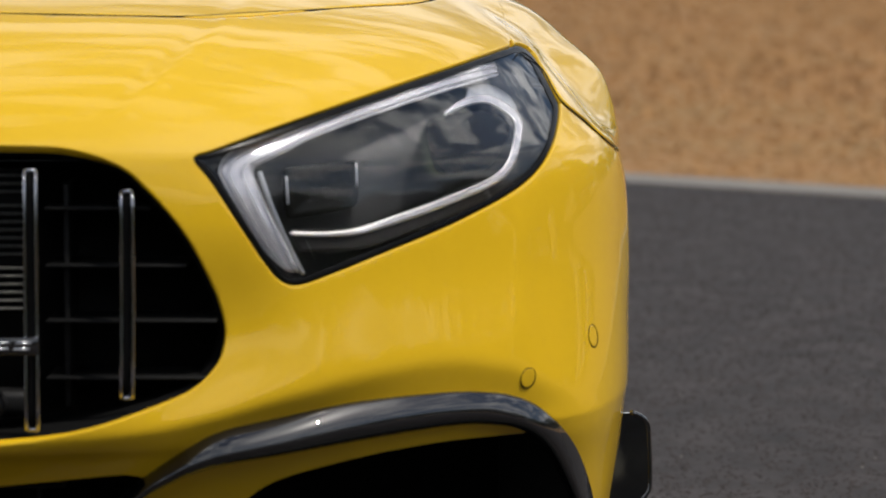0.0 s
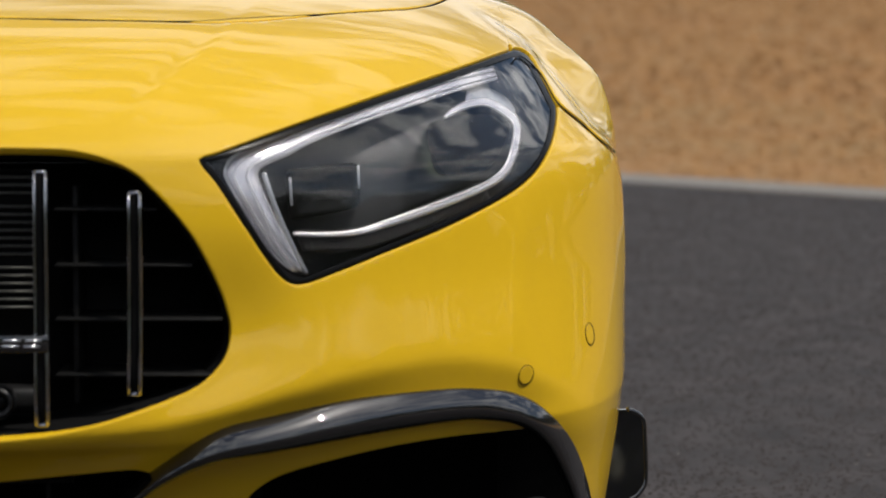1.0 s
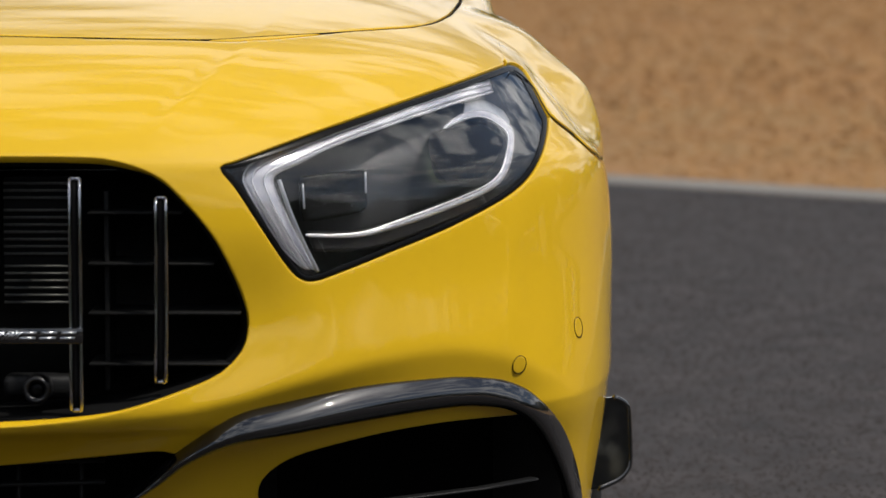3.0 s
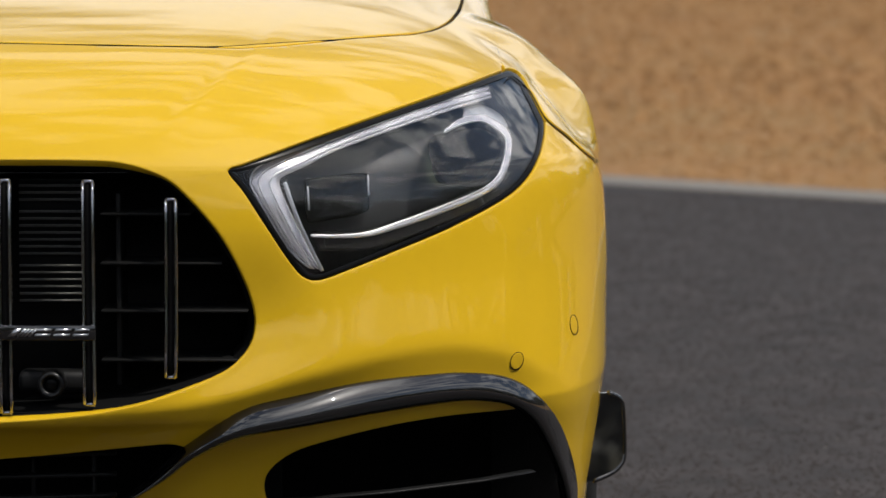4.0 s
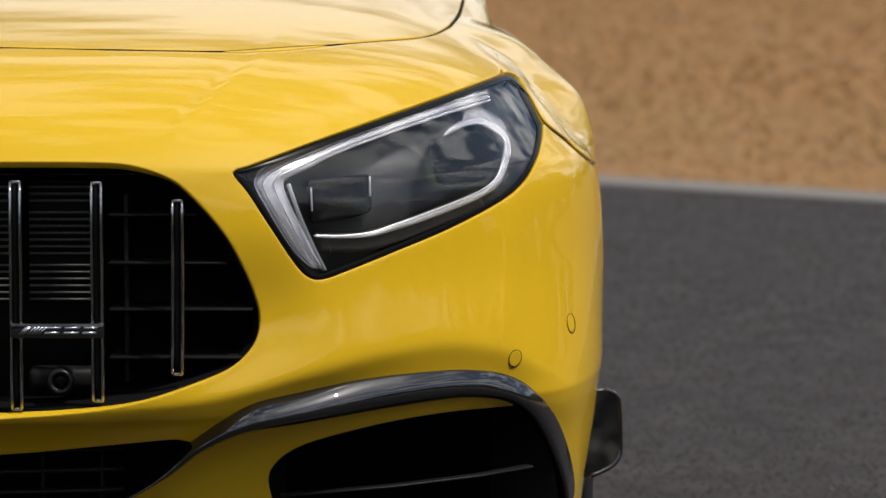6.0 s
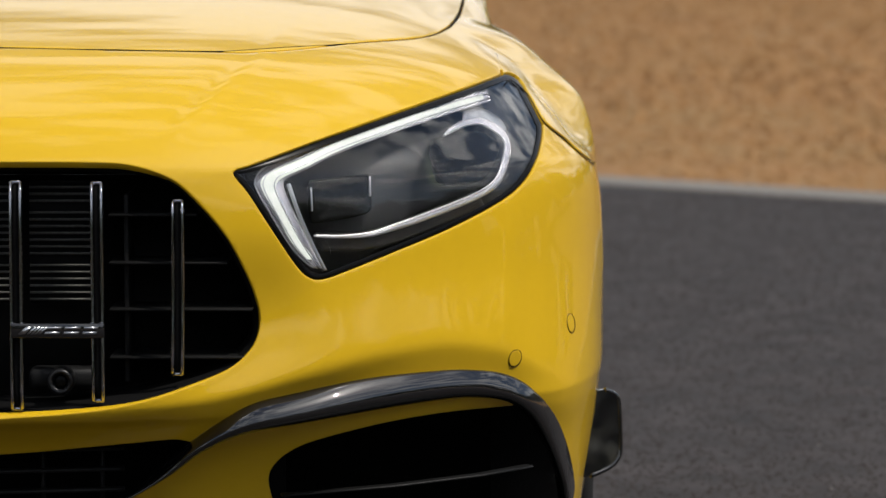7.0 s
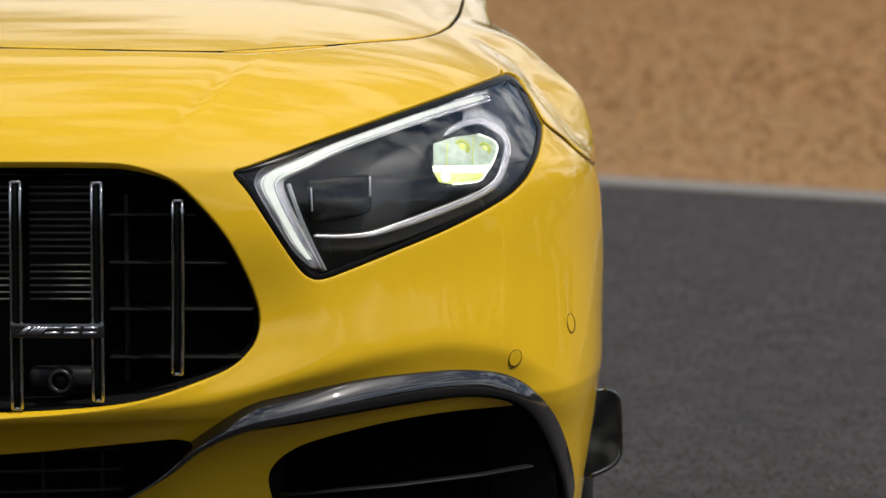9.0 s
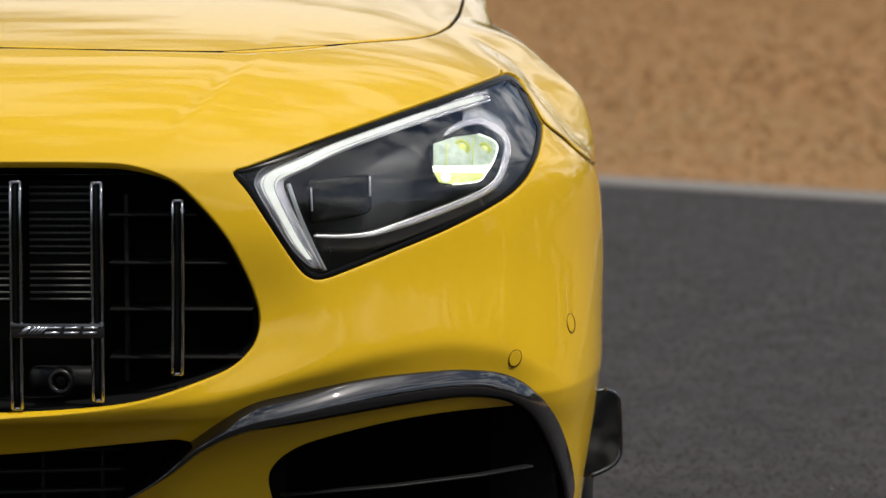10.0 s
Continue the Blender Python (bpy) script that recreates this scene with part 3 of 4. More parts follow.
def trim_band(sgn):
    rows = []
    n = len(top)
    for pa, pb in zip(on_skin(top, 0.003), on_skin(lower, 0.003)):
        level = abs(pb.z - pa.z) / (abs(pb.z - pa.z) + abs(pb.x - pa.x))
        pb.y += (pa.y + 0.002 - pb.y) * smooth(level * 1.3 - 0.3)
        d = pb - pa
        out = Vector((0.1, -1, 0.12)).normalized()
        row = [pa + out * -0.012]
        for k in range(9):
            h = k / 8
            row.append(pa + d * h + out * (0.002 + 0.026 * math.sin(math.pi * 0.5 * min(h / 0.8, 1)) - 0.020 * max(0, (h - 0.8) / 0.2) ** 2))
        row.append(pb - out * 0.03)
        rows.append(row)
    m = len(rows[0])
    pts = [Vector((p.x * sgn, p.y, p.z)) for row in rows for p in row]
    polys = [(i * m + j, i * m + j + 1, (i + 1) * m + j + 1, (i + 1) * m + j) for i in range(n - 1) for j in range(m - 1)]
    bm = faces(pts, polys)
    bmesh.ops.recalc_face_normals(bm, faces=bm.faces)
    return bm


for sgn in (1, -1):
    part("intake_trim", trim_band(sgn), GLOSS, car, "gloss black curved trim over the side intake")

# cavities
# near-black sheet added for the shade behind the side intakes
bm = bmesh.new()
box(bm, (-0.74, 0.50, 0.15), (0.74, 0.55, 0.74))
part("cavity_shade_sheet", bm, DARK, car)
bm = bmesh.new()
box(bm, (-0.425, 0.16, 0.33), (0.425, 0.18, 0.70))
part("radiator_panel", bm, CELL, car)


SLATS = ((0.111, 0.703, 0.404), (0.217, 0.701, 0.415), (0.323, 0.676, 0.446))


def slat(sgn, x, z1, z0):
    pos = on_skin([(x + (z1 - z) * 0.012, z) for z in np.linspace(z1, z0, 14)], 0.012)
    bm = bmesh.new()
    for off in (-0.0064, 0.0064):
        tube([Vector((sgn * (p.x + off), p.y, p.z)) for p in pos], 0.0027, 8, 1.9, bm)
    for k in (0, -1):
        tube([Vector((sgn * (pos[k].x + o), pos[k].y, pos[k].z)) for o in (-0.0066, 0, 0.0066)], 0.0026, 8, 1.0, bm)
    ob = part("slat", bm, CHROME, car, "upright chrome-edged grille slat")
    bm = bmesh.new()
    tube([Vector((sgn * p.x, p.y + 0.004, p.z)) for p in pos], 0.0048, 6, 1.0, bm)
    part("slat_core", bm, DARK, ob)


for sgn in (1, -1):
    for row in SLATS:
        slat(sgn, *row)

# closed behind
bm = bmesh.new()
box(bm, (-0.70, 1.66, 0.20), (0.70, 1.70, 0.90), 0.01)
part("firewall", bm, PLASTIC, car)

# wheels
for sgn in (1, -1):
    w = new("wheel")
    w.parent = car
    part("tyre", turned([(0.235, -0.09), (0.25, -0.115), (0.31, -0.118), (0.328, -0.10), (0.330, 0), (0.328, 0.10), (0.31, 0.118), (0.25, 0.115), (0.235, 0.09)], 64, (sgn * 0.782, ARCH_Y, 0.33)), RUBBER, w)
    part("rim", turned([(0.236, -0.09), (0.23, 0.0), (0.232, 0.08), (0.06, 0.06), (0.0, 0.06)], 48, (sgn * 0.782, ARCH_Y, 0.33)), GLOSS, w)

# ---- headlamps ----


def band(a, b, depth, thick=0.004, crown=0.002, sgn=1, n=110, back=0.0):
    """A curved strip between two lines of the front view, rounded across, behind the skin."""
    ca, cb = curve(a, n), curve(b, n)
    rows = []
    for P, Q in zip(on_skin(ca, 0, depth), on_skin(cb, 0, depth)):
        row = [P + Vector((0, thick, 0))]
        for k in range(7):
            h = k / 6
            row.append(P.lerp(Q, h) - Vector((0, crown * math.sin(math.pi * h) ** 0.6, 0)))
        row.append(Q + Vector((0, thick, 0)))
        rows.append(row)
    m = len(rows[0])
    pts = [Vector((v.x * sgn, v.y, v.z)) for r in rows for v in r]
    polys = [(i * m + j, i * m + j + 1, (i + 1) * m + j + 1, (i + 1) * m + j) for i in range(n - 1) for j in range(m - 1)]
    polys += [tuple(range(m)), tuple((n - 1) * m + j for j in range(m))]
    bm = faces(pts, polys)
    bmesh.ops.recalc_face_normals(bm, faces=bm.faces)
    return bm


def plate(outline, depth, thick, sgn=1, bulge=0.0, n=48, smooth_line=True):
    """A solid piece with an outline of the front view, its face at depth behind the skin."""
    c = curve(outline, n, True) if smooth_line else np.array(outline, float)
    mid = c.mean(0)
    pts, polys, rings = [], [], ((1, thick, 0), (1, 0.001, 0), (0.97, 0, 0.0), (0.75, 0, 0.5), (0.4, 0, 0.85))
    n = len(c)
    base = on_skin([mid], 0, depth)[0]
    rim = on_skin(c, 0, depth)
    for f, d, bl in rings:
        for p in rim:
            v = base.lerp(p, f)
            v.y += d - bulge * bl
            pts.append(Vector((v.x * sgn, v.y, v.z)))
    for k in range(len(rings) - 1):
        polys += [(k * n + i, k * n + (i + 1) % n, (k + 1) * n + (i + 1) % n, (k + 1) * n + i) for i in range(n)]
    pts.append(Vector((base.x * sgn, base.y - bulge, base.z)))
    k = (len(rings) - 1) * n
    polys += [(k + i, k + (i + 1) % n, len(pts) - 1) for i in range(n)]
    bm = faces(pts, polys)
    bmesh.ops.recalc_face_normals(bm, faces=bm.faces)
    return bm


def shrunk(line, by):
    """A closed outline drawn in by a distance."""
    d = np.roll(line, -1, 0) - np.roll(line, 1, 0)
    nrm = np.stack([-d[:, 1], d[:, 0]], 1)
    nrm /= np.maximum(np.linalg.norm(nrm, axis=1, keepdims=True), 1e-9)
    for _ in range(4):
        nrm = (nrm + np.roll(nrm, 1, 0) + np.roll(nrm, -1, 0)) / 3
    area = np.sum(line[:, 0] * np.roll(line[:, 1], -1) - np.roll(line[:, 0], -1) * line[:, 1])
    return line + nrm * (by if area > 0 else -by)


def ring(lines, sgn):
    """A ring through closed lines of places of equal length."""
    n = len(lines[0])
    pts = [Vector((p.x * sgn, p.y, p.z)) for ln in lines for p in ln]
    polys = [(k * n + i, k * n + (i + 1) % n, (k + 1) * n + (i + 1) % n, (k + 1) * n + i) for k in range(len(lines) - 1) for i in range(n)]
    bm = faces(pts, polys)
    bmesh.ops.recalc_face_normals(bm, faces=bm.faces)
    return bm


def bent(line, sgn, depth, n=70):
    return [Vector((p.x * sgn, p.y, p.z)) for p in on_skin(curve(line, n), 0, depth)]


daytime_lights, beam_lines, beam_bars, beam_blocks = [], [], [], []
RIM_IN = shrunk(LAMP_LINE, 0.008)


def headlamp(sgn):
    f_in = lambda g: np.where((g[..., 1] > 0.75), -0.05, inside(shrunk(LAMP_LINE, -0.002), g[..., 0], g[..., 2]))
    lamp = part("headlamp", cut([f_in], back=0.095, flange=0, sides=(sgn,), step=2), BOWL, car, "swept-back headlamp with a black bowl and clear lens")
    wall = ring([on_skin(LAMP_LINE, 0.004), on_skin(LAMP_LINE, 0.004, 0.05), on_skin(LAMP_LINE, 0.004, 0.10)], sgn)
    part("bowl_wall", wall, BOWL, lamp)
    rim = ring([on_skin(shrunk(LAMP_LINE, -0.001), 0.006), on_skin(shrunk(LAMP_LINE, 0.001), 0.002), on_skin(shrunk(LAMP_LINE, 0.004), 0.0015), on_skin(RIM_IN, 0.0028)], sgn)
    part("lamp_seal", rim, SEAL, lamp, "gloss black surround")
    lens = part("lens", cut([lambda g: np.where(g[..., 1] > 0.75, -0.05, inside(RIM_IN, g[..., 0], g[..., 2]) + 0.006)], sink=0.0035, flange=0, sides=(sgn,)), GLASS, lamp, "clear curved lens")
    mod = lens.modifiers.new("thickness", "SOLIDIFY")
    mod.thickness, mod.offset = 0.003, -1
    lens.visible_shadow = False
    part("light_guide", band(GUIDE_OUT, GUIDE_IN, 0.022, 0.03, 0.003, sgn), GUIDE, lamp, "grey angular light guide")
    part("guide_edge", tube(bent(INNER_EDGE[4:], sgn, 0.016), 0.0026, 8), SILVER, lamp, "bright inner edge of the light guide")
    part("guide_line", tube(bent(GUIDE_OUT, sgn, 0.020), 0.0011, 6), SILVER, lamp)
    glow = part("daytime_light", band(LIT_OUT, LIT_IN, 0.018, 0.003, 0.0015, sgn), DAYLIGHT, lamp, "white glowing daytime running light")
    daytime_lights.append(glow)
    outer = [(x + a, z + b) for (x, z), (a, b) in zip(HOOK, HOOK_OUT)]
    part("reflector_hook", band(HOOK, outer, 0.030, 0.012, 0.003, sgn), GUIDE, lamp, "bright hooked reflector edge")
    part("hook_line", tube(bent(HOOK, sgn, 0.028, 110), 0.0013, 8), SILVER, lamp)
    for f in (0.3, 0.7):
        rib = [(p[0] + (q[0] - p[0]) * f, p[1] + (q[1] - p[1]) * f) for p, q in zip(GUIDE_OUT, GUIDE_IN)]
        part("guide_rib", tube(bent(rib, sgn, 0.0160), 0.0008, 6), SILVER, lamp)
    hood = [HOOK[1], HOOK[2], HOOK[3], HOOK[4]]
    part("reflector_hood", band(hood, [(x + 0.003, z + 0.019) for x, z in hood], 0.036, 0.02, 0.008, sgn, 30), SILVER, lamp)
    part("beam_module", plate(MODULE, 0.034, 0.05, sgn, 0.002), SEAL, lamp, "dark faceted projector")
    blk = part("beam_light", plate(GLOW_UP, 0.026, 0.004, sgn, 0.001, smooth_line=False), BEAM, lamp, "pale green glowing main beam")
    low = part("beam_light", plate(GLOW_LOW, 0.026, 0.004, sgn, 0.001, smooth_line=False), BEAM_EDGE, lamp, "yellow-green glowing lower beam edge")
    bar = part("beam_bar", plate(GLOW_BAR, 0.025, 0.004, sgn, 0.001, smooth_line=False), BAR_LIGHT, lamp, "white glowing cut-off line")
    for k, (x, z, r) in enumerate(((GLOW_UP[1][0] + 0.012, GLOW_UP[1][1] - 0.014, 0.012), (GLOW_UP[3][0] - 0.010, GLOW_UP[3][1] - 0.012, 0.010))):
        p = on_skin([(x, z)], 0, 0.0245)[0]
        part("beam_eye", turned([(r * 0.5, 0.003), (r * 0.45, 0), (0, -0.0005)], 20, (sgn * p.x, p.y, p.z), "Y"), BEAM_EDGE, blk)
        part("beam_ring", turned([(r, 0.003), (r * 0.97, 0), (r * 0.62, 0), (r * 0.58, 0.003)], 20, (sgn * p.x, p.y + 0.0004, p.z), "Y"), BEAM_DARK, blk)
    edge = part("beam_rim", tube(bent(GLOW_UP[2:7] + GLOW_LOW[1:4], sgn, 0.0250, 40), 0.0010, 6), BAR_LIGHT, lamp, "white glowing rim of the beam")
    beam_bars.append(edge)
    part("beam_spot", plate(((0.667, 0.696), (0.676, 0.696), (0.680, 0.690), (0.675, 0.685), (0.668, 0.687)), 0.0250, 0.003, sgn, 0.0005, 16), BLUE_LIGHT, low)
    for f in (0.22, 0.62):
        xa = GLOW_UP[0][0] + (GLOW_UP[4][0] - GLOW_UP[0][0]) * f
        part("beam_divider", tube(bent([(xa, GLOW_UP[0][1] - 0.002 + 0.012 * f), (xa - 0.002, GLOW_UP[6][1] + 0.003)], sgn, 0.0246, 6), 0.0008, 6), BEAM_DARK, blk)
    z = (GLOW_BAR[0][1] + GLOW_BAR[2][1]) / 2
    line = part("beam_line", tube(bent([(GLOW_BAR[0][0] + 0.002, z - 0.001), (GLOW_BAR[1][0] - 0.003, z + 0.001)], sgn, 0.027, 12), 0.0013, 6), BEAM_EDGE, lamp, "thin yellow line of light")
    beam_lines.append(line)
    beam_blocks.extend((blk, low))
    beam_bars.append(bar)
    part("inner_module", plate(BOX, 0.055, 0.04, sgn, -0.004), SEAL, lamp, "dark square inner projector")
    for a, b in (((BOX[0][0] + 0.005, BOX[0][1] - 0.002), (BOX[7][0] + 0.003, BOX[7][1] + 0.012)), ((BOX[3][0], BOX[3][1] + 0.006), (BOX[4][0], BOX[4][1] + 0.006))):
        part("module_edge", tube(bent([a, b], sgn, 0.046, 6), 0.0011, 6), SILVER, lamp)
    floor_line = [HOOK[-1], HOOK[-3], HOOK[-5], HOOK[7]]
    part("bowl_ledge", band(floor_line, [(x + 0.01, z - 0.022) for x, z in floor_line], 0.034, 0.04, 0.0, sgn, 40), BOWL, lamp)
    return lamp


for sgn in (1, -1):
    headlamp(sgn)


# ---- grille depth, badge, front camera ----
tunnel = on_skin(GRILLE_LINE[::2], 0.008)
part("grille_frame", ring([tunnel, [Vector((p.x * 0.985, p.y + 0.012, 0.555 + (p.z - 0.555) * 0.98)) for p in tunnel], [Vector((p.x * 0.97, 0.15, 0.555 + (p.z - 0.555) * 0.97)) for p in tunnel]], 1), DARK, car, "black inner frame of the grille")


def bar_between(a, b, r, mat, name, parent, flat=1.0, label="", sides=8):
    return part(name, tube([Vector(a), (Vector(a) + Vector(b)) / 2, Vector(b)], r, sides, flat), mat, parent, label)


for sgn in (1, -1):
    # oil cooler with its fins between two uprights
    for x0, x1 in ((0.121, 0.208), (0.02, 0.098)):
        bm = bmesh.new()
        box(bm, (x0 if sgn > 0 else -x1, 0.085, 0.534), (x1 if sgn > 0 else -x0, 0.10, 0.697), 0.002)
        cooler = part("radiator", bm, DARK, car, "finned dark radiator behind the grille")
        for k in range(16):
            z = 0.5400 + 0.0091 * k + 0.0065 * ((k > 5) + (k > 12))
            bar_between((sgn * x0, 0.083, z), (sgn * x1, 0.083, z), 0.0016, FIN, "radiator_fin", cooler, 2.0)
    # ledges of the air guide
    for k, z in enumerate((0.654, 0.590, 0.528, 0.464)):
        bm = bmesh.new()
        reach = 0.418 if z < 0.58 else 0.385 if z < 0.62 else 0.345
        xs = sorted((sgn * 0.228, sgn * reach))
        box(bm, (xs[0], 0.06, z - 0.0018), (xs[1], 0.15, z + 0.0018), 0.0012)
        part("air_guide_ledge", bm, CELL, car)
    for x in (0.250,):
        bm = bmesh.new()
        box(bm, (sgn * x - 0.003, 0.075, 0.43), (sgn * x + 0.003, 0.16, 0.68), 0.001)
        part("air_guide_upright", bm, CELL, car)
bm = bmesh.new()
box(bm, (0.12, 0.060, 0.422), (0.212, 0.10, 0.450), 0.008)
housing = part("camera_housing", bm, PLASTIC, car, "black bracket of the front camera")
c = (0.166, 0.045, 0.436)
part("camera_ring", turned([(0.0175, 0.02), (0.0175, -0.012), (0.0155, -0.016), (0.012, -0.016), (0.011, -0.010), (0.0, -0.009)], 32, c, "Y"), PIPE, housing)
part("camera_glass", turned([(0.0105, 0), (0.009, -0.011), (0.005, -0.0125), (0, -0.013)], 24, c, "Y"), SEAL, housing)

# badge: plain silver shapes on a black bar
p0 = on_skin([(0.115, 0.509)], -0.001)[0]
bm = bmesh.new()
box(bm, (0.107, p0.y - 0.004, 0.499), (0.229, p0.y + 0.012, 0.518), 0.002)
badge = part("badge", bm, GLOSS, car, "black badge bar with silver shapes")


def slanted(x0, x1, z0, z1, lean=0.0):
    y = p0.y - 0.0042
    pts = [(x0, y, z0), (x1, y, z0), (x1 + lean, y, z1), (x0 + lean, y, z1)]
    pts += [(x, y - 0.0012, z) for x, _, z in pts]
    bm = faces(pts, [(0, 1, 2, 3), (7, 6, 5, 4), (0, 4, 5, 1), (1, 5, 6, 2), (2, 6, 7, 3), (3, 7, 4, 0)])
    bmesh.ops.recalc_face_normals(bm, faces=bm.faces)
    return part("badge_mark", bm, SILVER, badge)


slanted(0.1175, 0.1255, 0.5045, 0.5140, 0.010)
for k in range(4):
    slanted(0.1282 + 0.0048 * k, 0.1312 + 0.0048 * k, 0.5045, 0.5140, 0.010)
for x0, x1 in ((0.153, 0.172), (0.177, 0.197), (0.202, 0.220)):
    slanted(x0, x1, 0.5113, 0.5140, 0.002)
    slanted(x0 - 0.002, x1 - 0.002, 0.5048, 0.5075, 0.002)

# ---- lower intakes ----
for sgn in (1, -1):
    part("intake_vane", tube([Vector((sgn * x, y, z)) for x, y, z in ((0.452, 0.13, 0.268), (0.60, 0.17, 0.274), (0.72, 0.23, 0.279), (0.79, 0.30, 0.280))], 0.0026, 8, 4.0), PLASTIC, car, "thin black vane across the side intake")
for z in (0.33, 0.302, 0.274, 0.246):
    part("intake_bar", tube([Vector((x, 0.11 + abs(x) * 0.03, z + abs(x) * 0.02)) for x in np.linspace(-0.24, 0.24, 15)], 0.0035, 6, 2.5), PLASTIC, car)
for x in (-0.18, -0.06, 0.06, 0.13, 0.21):
    bar_between((x, 0.125, 0.22), (x, 0.125, 0.36), 0.003, PLASTIC, "intake_upright", car)
# near-black sheet added for the shade deep in the lower intake
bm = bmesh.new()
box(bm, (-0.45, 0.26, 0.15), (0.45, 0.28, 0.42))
part("intake_shade_sheet", bm, DARK, car)
bm = bmesh.new()
box(bm, (-0.86, 0.06, 0.13), (0.86, 0.58, 0.175), 0.01)
part("undertray", bm, PLASTIC, car, "black plastic undertray")

# ---- bumper fin and parking sensors ----
def fin_y(x, z):
    """How far back the fin's face lies: it leans back and towards its tip."""
    return 0.535 + (z - 0.226) * 0.12 + (x - 0.888) * 0.5


for sgn in (1, -1):
    front = np.array(FIN_FRONT, float)
    root = np.array([(0.872, front[-1][1]), (0.893, front[0][1])])
    line = np.vstack([curve(front, 26), root])
    n = len(line)
    pts = []
    for d in (0.0, 0.007):
        for x, z in line:
            pts.append(Vector((sgn * x, fin_y(x, z) + d, z)))
    polys = [tuple(range(n)), tuple(range(2 * n - 1, n - 1, -1))] + [(i, (i + 1) % n, n + (i + 1) % n, n + i) for i in range(n)]
    bm = faces(pts, polys)
    bmesh.ops.recalc_face_normals(bm, faces=bm.faces)
    fin = part("bumper_fin", bm, GLOSS, car, "gloss black air fin on the bumper corner")
    fin.data.shade_flat()
    edge_line = [Vector((sgn * x, fin_y(x, z) + 0.003, z)) for x, z in line[:26]]
    part("fin_lip", tube(edge_line, 0.0042, 10), GLOSS, fin)


def sensor(x, z, r, sgn):
    u, s = find(x, z)
    n, p = Vector(normals(u, s)[0]), Vector(skin(u, s)[0])
    a = n.cross(Vector((0, 0, 1))).normalized()
    b = a.cross(n)
    pts, polys, m = [], [], 28
    for rad, off in ((r, -0.002), (r * 0.97, 0.0004), (r * 0.85, 0.0005)):
        for k in range(m):
            t = k * math.tau / m
            q = p + (a * math.cos(t) + b * math.sin(t)) * rad + n * off
            pts.append(Vector((q.x * sgn, q.y, q.z)))
    polys = [(j * m + k, j * m + (k + 1) % m, (j + 1) * m + (k + 1) % m, (j + 1) * m + k) for j in range(2) for k in range(m)] + [tuple(2 * m + k for k in range(m))]
    bm = faces(pts, polys)
    bmesh.ops.recalc_face_normals(bm, faces=bm.faces)
    ob = part("parking_sensor", bm, PAINT, car, "round yellow parking sensor")
    circle = []
    for k in range(m + 1):
        t = k * math.tau / m
        q = p + (a * math.cos(t) + b * math.sin(t)) * r * 1.05 + n * 0.0003
        circle.append(Vector((q.x * sgn, q.y, q.z)))
    part("sensor_gap", tube(circle, 0.0005, 6, ends=False), DARK, ob)


for sgn in (1, -1):
    sensor(0.770, 0.438, 0.0118, sgn)
    sensor(0.853, 0.471, 0.0135, sgn)

# ---- ring of unseen trees, reflected in the lamp; sides and rear added to darken the paint ----


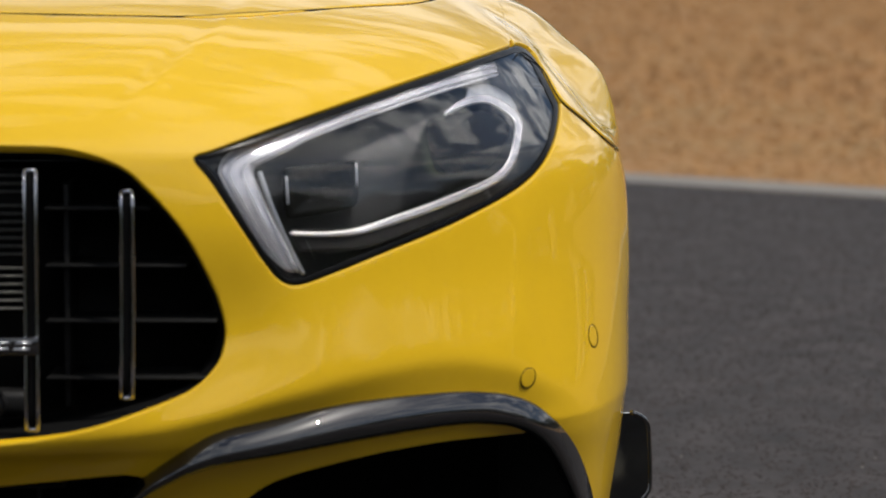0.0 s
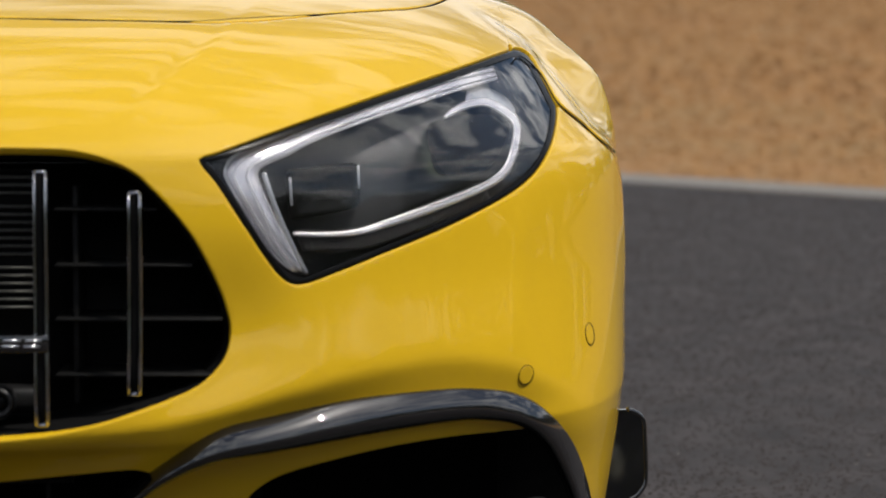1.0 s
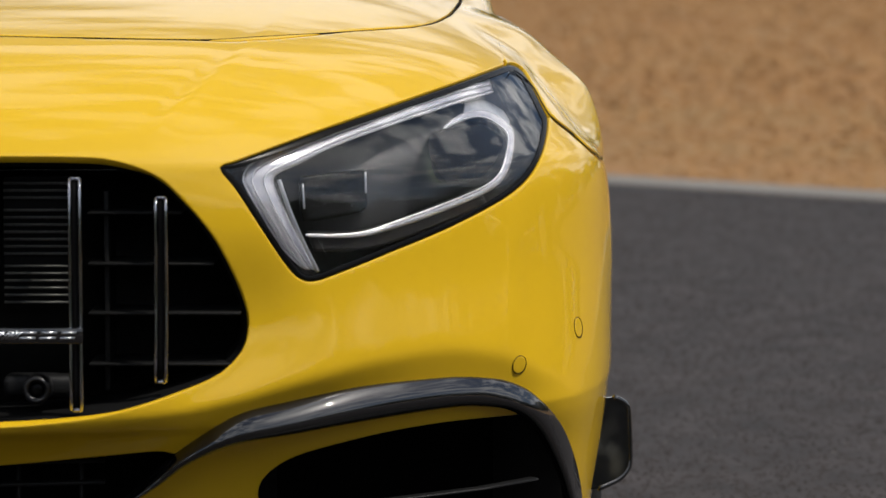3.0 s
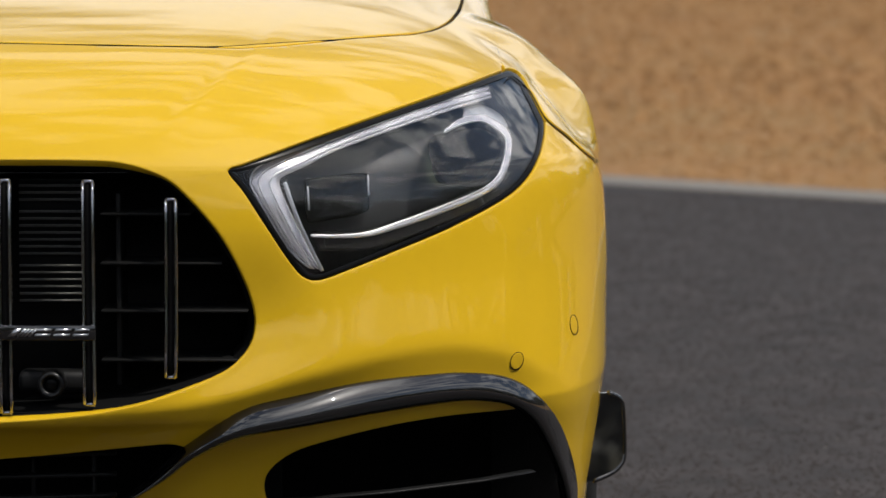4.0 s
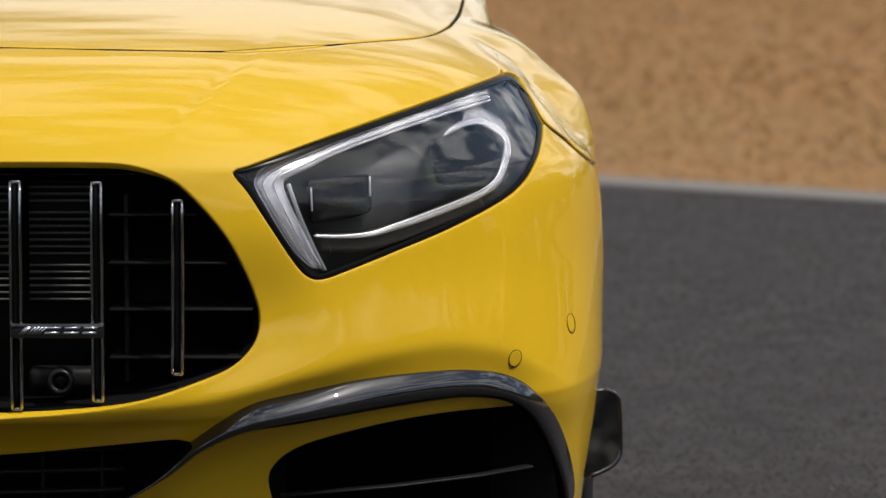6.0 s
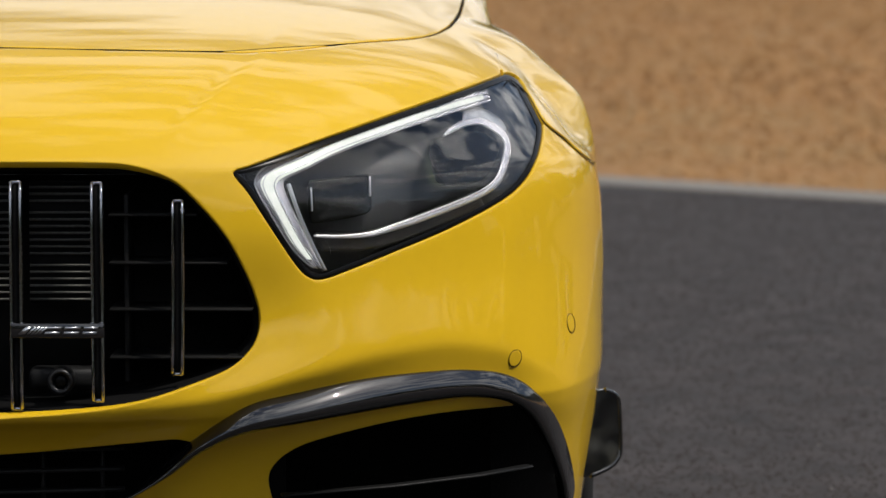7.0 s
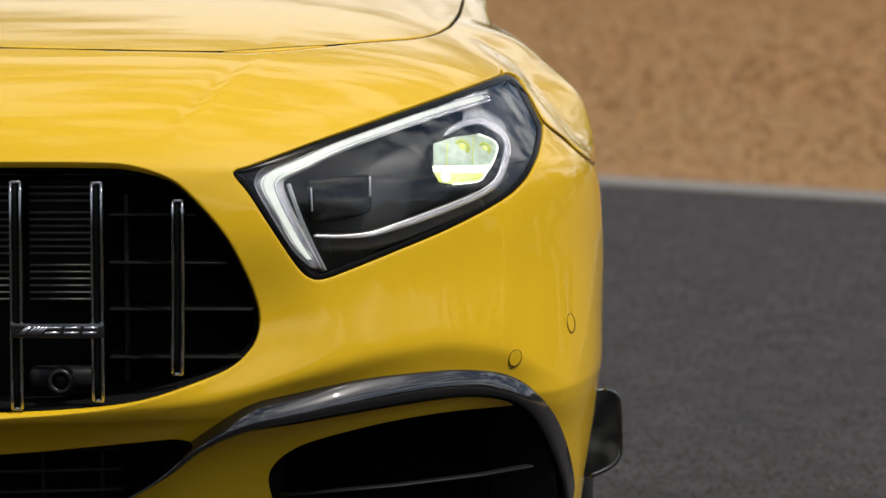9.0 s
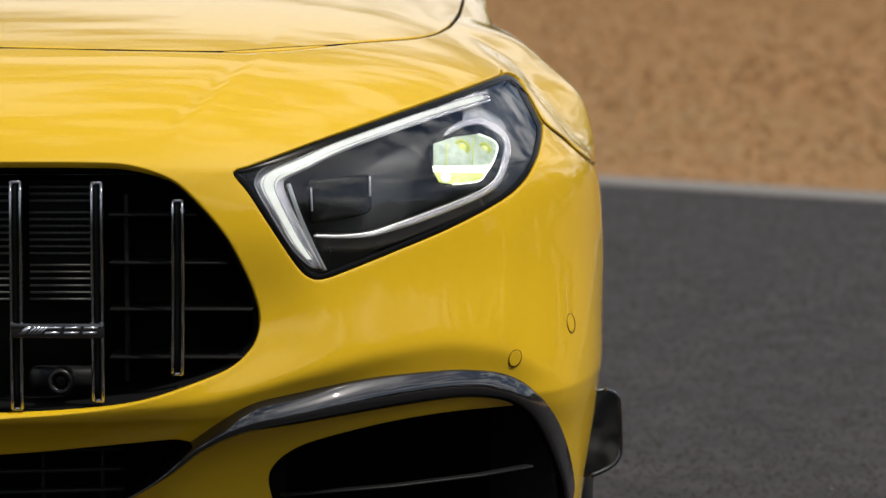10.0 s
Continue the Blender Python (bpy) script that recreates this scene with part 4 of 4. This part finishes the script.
def tree(seed, height):
    r = random.Random(seed)
    t = thing("tree", "dark green broadleaf tree beyond the track", "tree", group="trees along the track")
    bm = bmesh.new()
    tube([Vector((0.15 * math.sin(k), 0.1 * math.cos(k), height * 0.55 * k / 6)) for k in range(7)], height * 0.022, 8, 1.0, bm)
    tips = []
    for k in range(12):
        a, z = r.uniform(0, math.tau), height * r.uniform(0.10, 0.45)
        tip = Vector((math.cos(a) * height * r.uniform(0.15, 0.33), math.sin(a) * height * r.uniform(0.15, 0.33), z + height * r.uniform(-0.03, 0.38)))
        tips.append(tip)
        tube([Vector((0, 0, z)), Vector((0, 0, z)).lerp(tip, 0.5) + Vector((0, 0, 0.2)), tip], height * 0.008, 6, 1.0, bm)
    part("trunk", bm, BARK, t)
    bm = bmesh.new()
    for tip in tips + [Vector((0, 0, height * 0.75))] * 2:
        for _ in range(230):
            d = Vector((r.gauss(0, 1), r.gauss(0, 1), r.gauss(0, 0.7)))
            p = tip + d.normalized() * height * 0.20 * r.random() ** 0.4
            a, b = Vector((r.gauss(0, 1), r.gauss(0, 1), r.gauss(0, 1))).normalized() * 0.28, Vector((r.gauss(0, 1), r.gauss(0, 1), r.gauss(0, 1))).normalized() * 0.16
            bm.faces.new([bm.verts.new(q) for q in (p - a, p + b, p + a, p - b)])
    part("crown", bm, LEAF, t)
    return t


rnd = random.Random(11)
kinds = [tree(k, h) for k, h in ((1, 9.0), (2, 12.0), (3, 8.0))]
for i in range(140):
    a = radians(-180 + 360 * i / 140 + rnd.uniform(-2, 2))
    d = rnd.uniform(42, 62) if math.cos(a) > -0.7 else rnd.uniform(95, 110)
    m = pose(math.sin(a) * d, -math.cos(a) * d, -0.03, 0, 0, rnd.uniform(0, 360))
    if i < 3:
        kinds[i].matrix_basis = m
    else:
        copy_thing(kinds[i % 3], m)


# ---- the lights come on: each glowing piece comes forward out of its holder ----
def motions():
    rest = pose(0, 0, 0)
    for ob in daytime_lights:
        walk(ob, [(0, pose(0, 0.010, 0)), (6.3, pose(0, 0.010, 0)), (6.85, pose(0, 0.002, 0)), (7.1, rest), (10, rest)])
    for ob in beam_lines:
        walk(ob, [(0, pose(0, 0.030, 0)), (8.3, pose(0, 0.030, 0)), (8.42, rest), (10, rest)])
    for ob in beam_bars:
        walk(ob, [(0, pose(0, 0.030, 0)), (8.53, pose(0, 0.030, 0)), (8.62, pose(0, 0.001, 0)), (8.7, rest), (10, rest)])
    for ob in beam_blocks:
        walk(ob, [(0, pose(0, 0.032, 0)), (8.53, pose(0, 0.032, 0)), (8.66, pose(0, 0.002, 0)), (8.75, rest), (10, rest)])


motions()
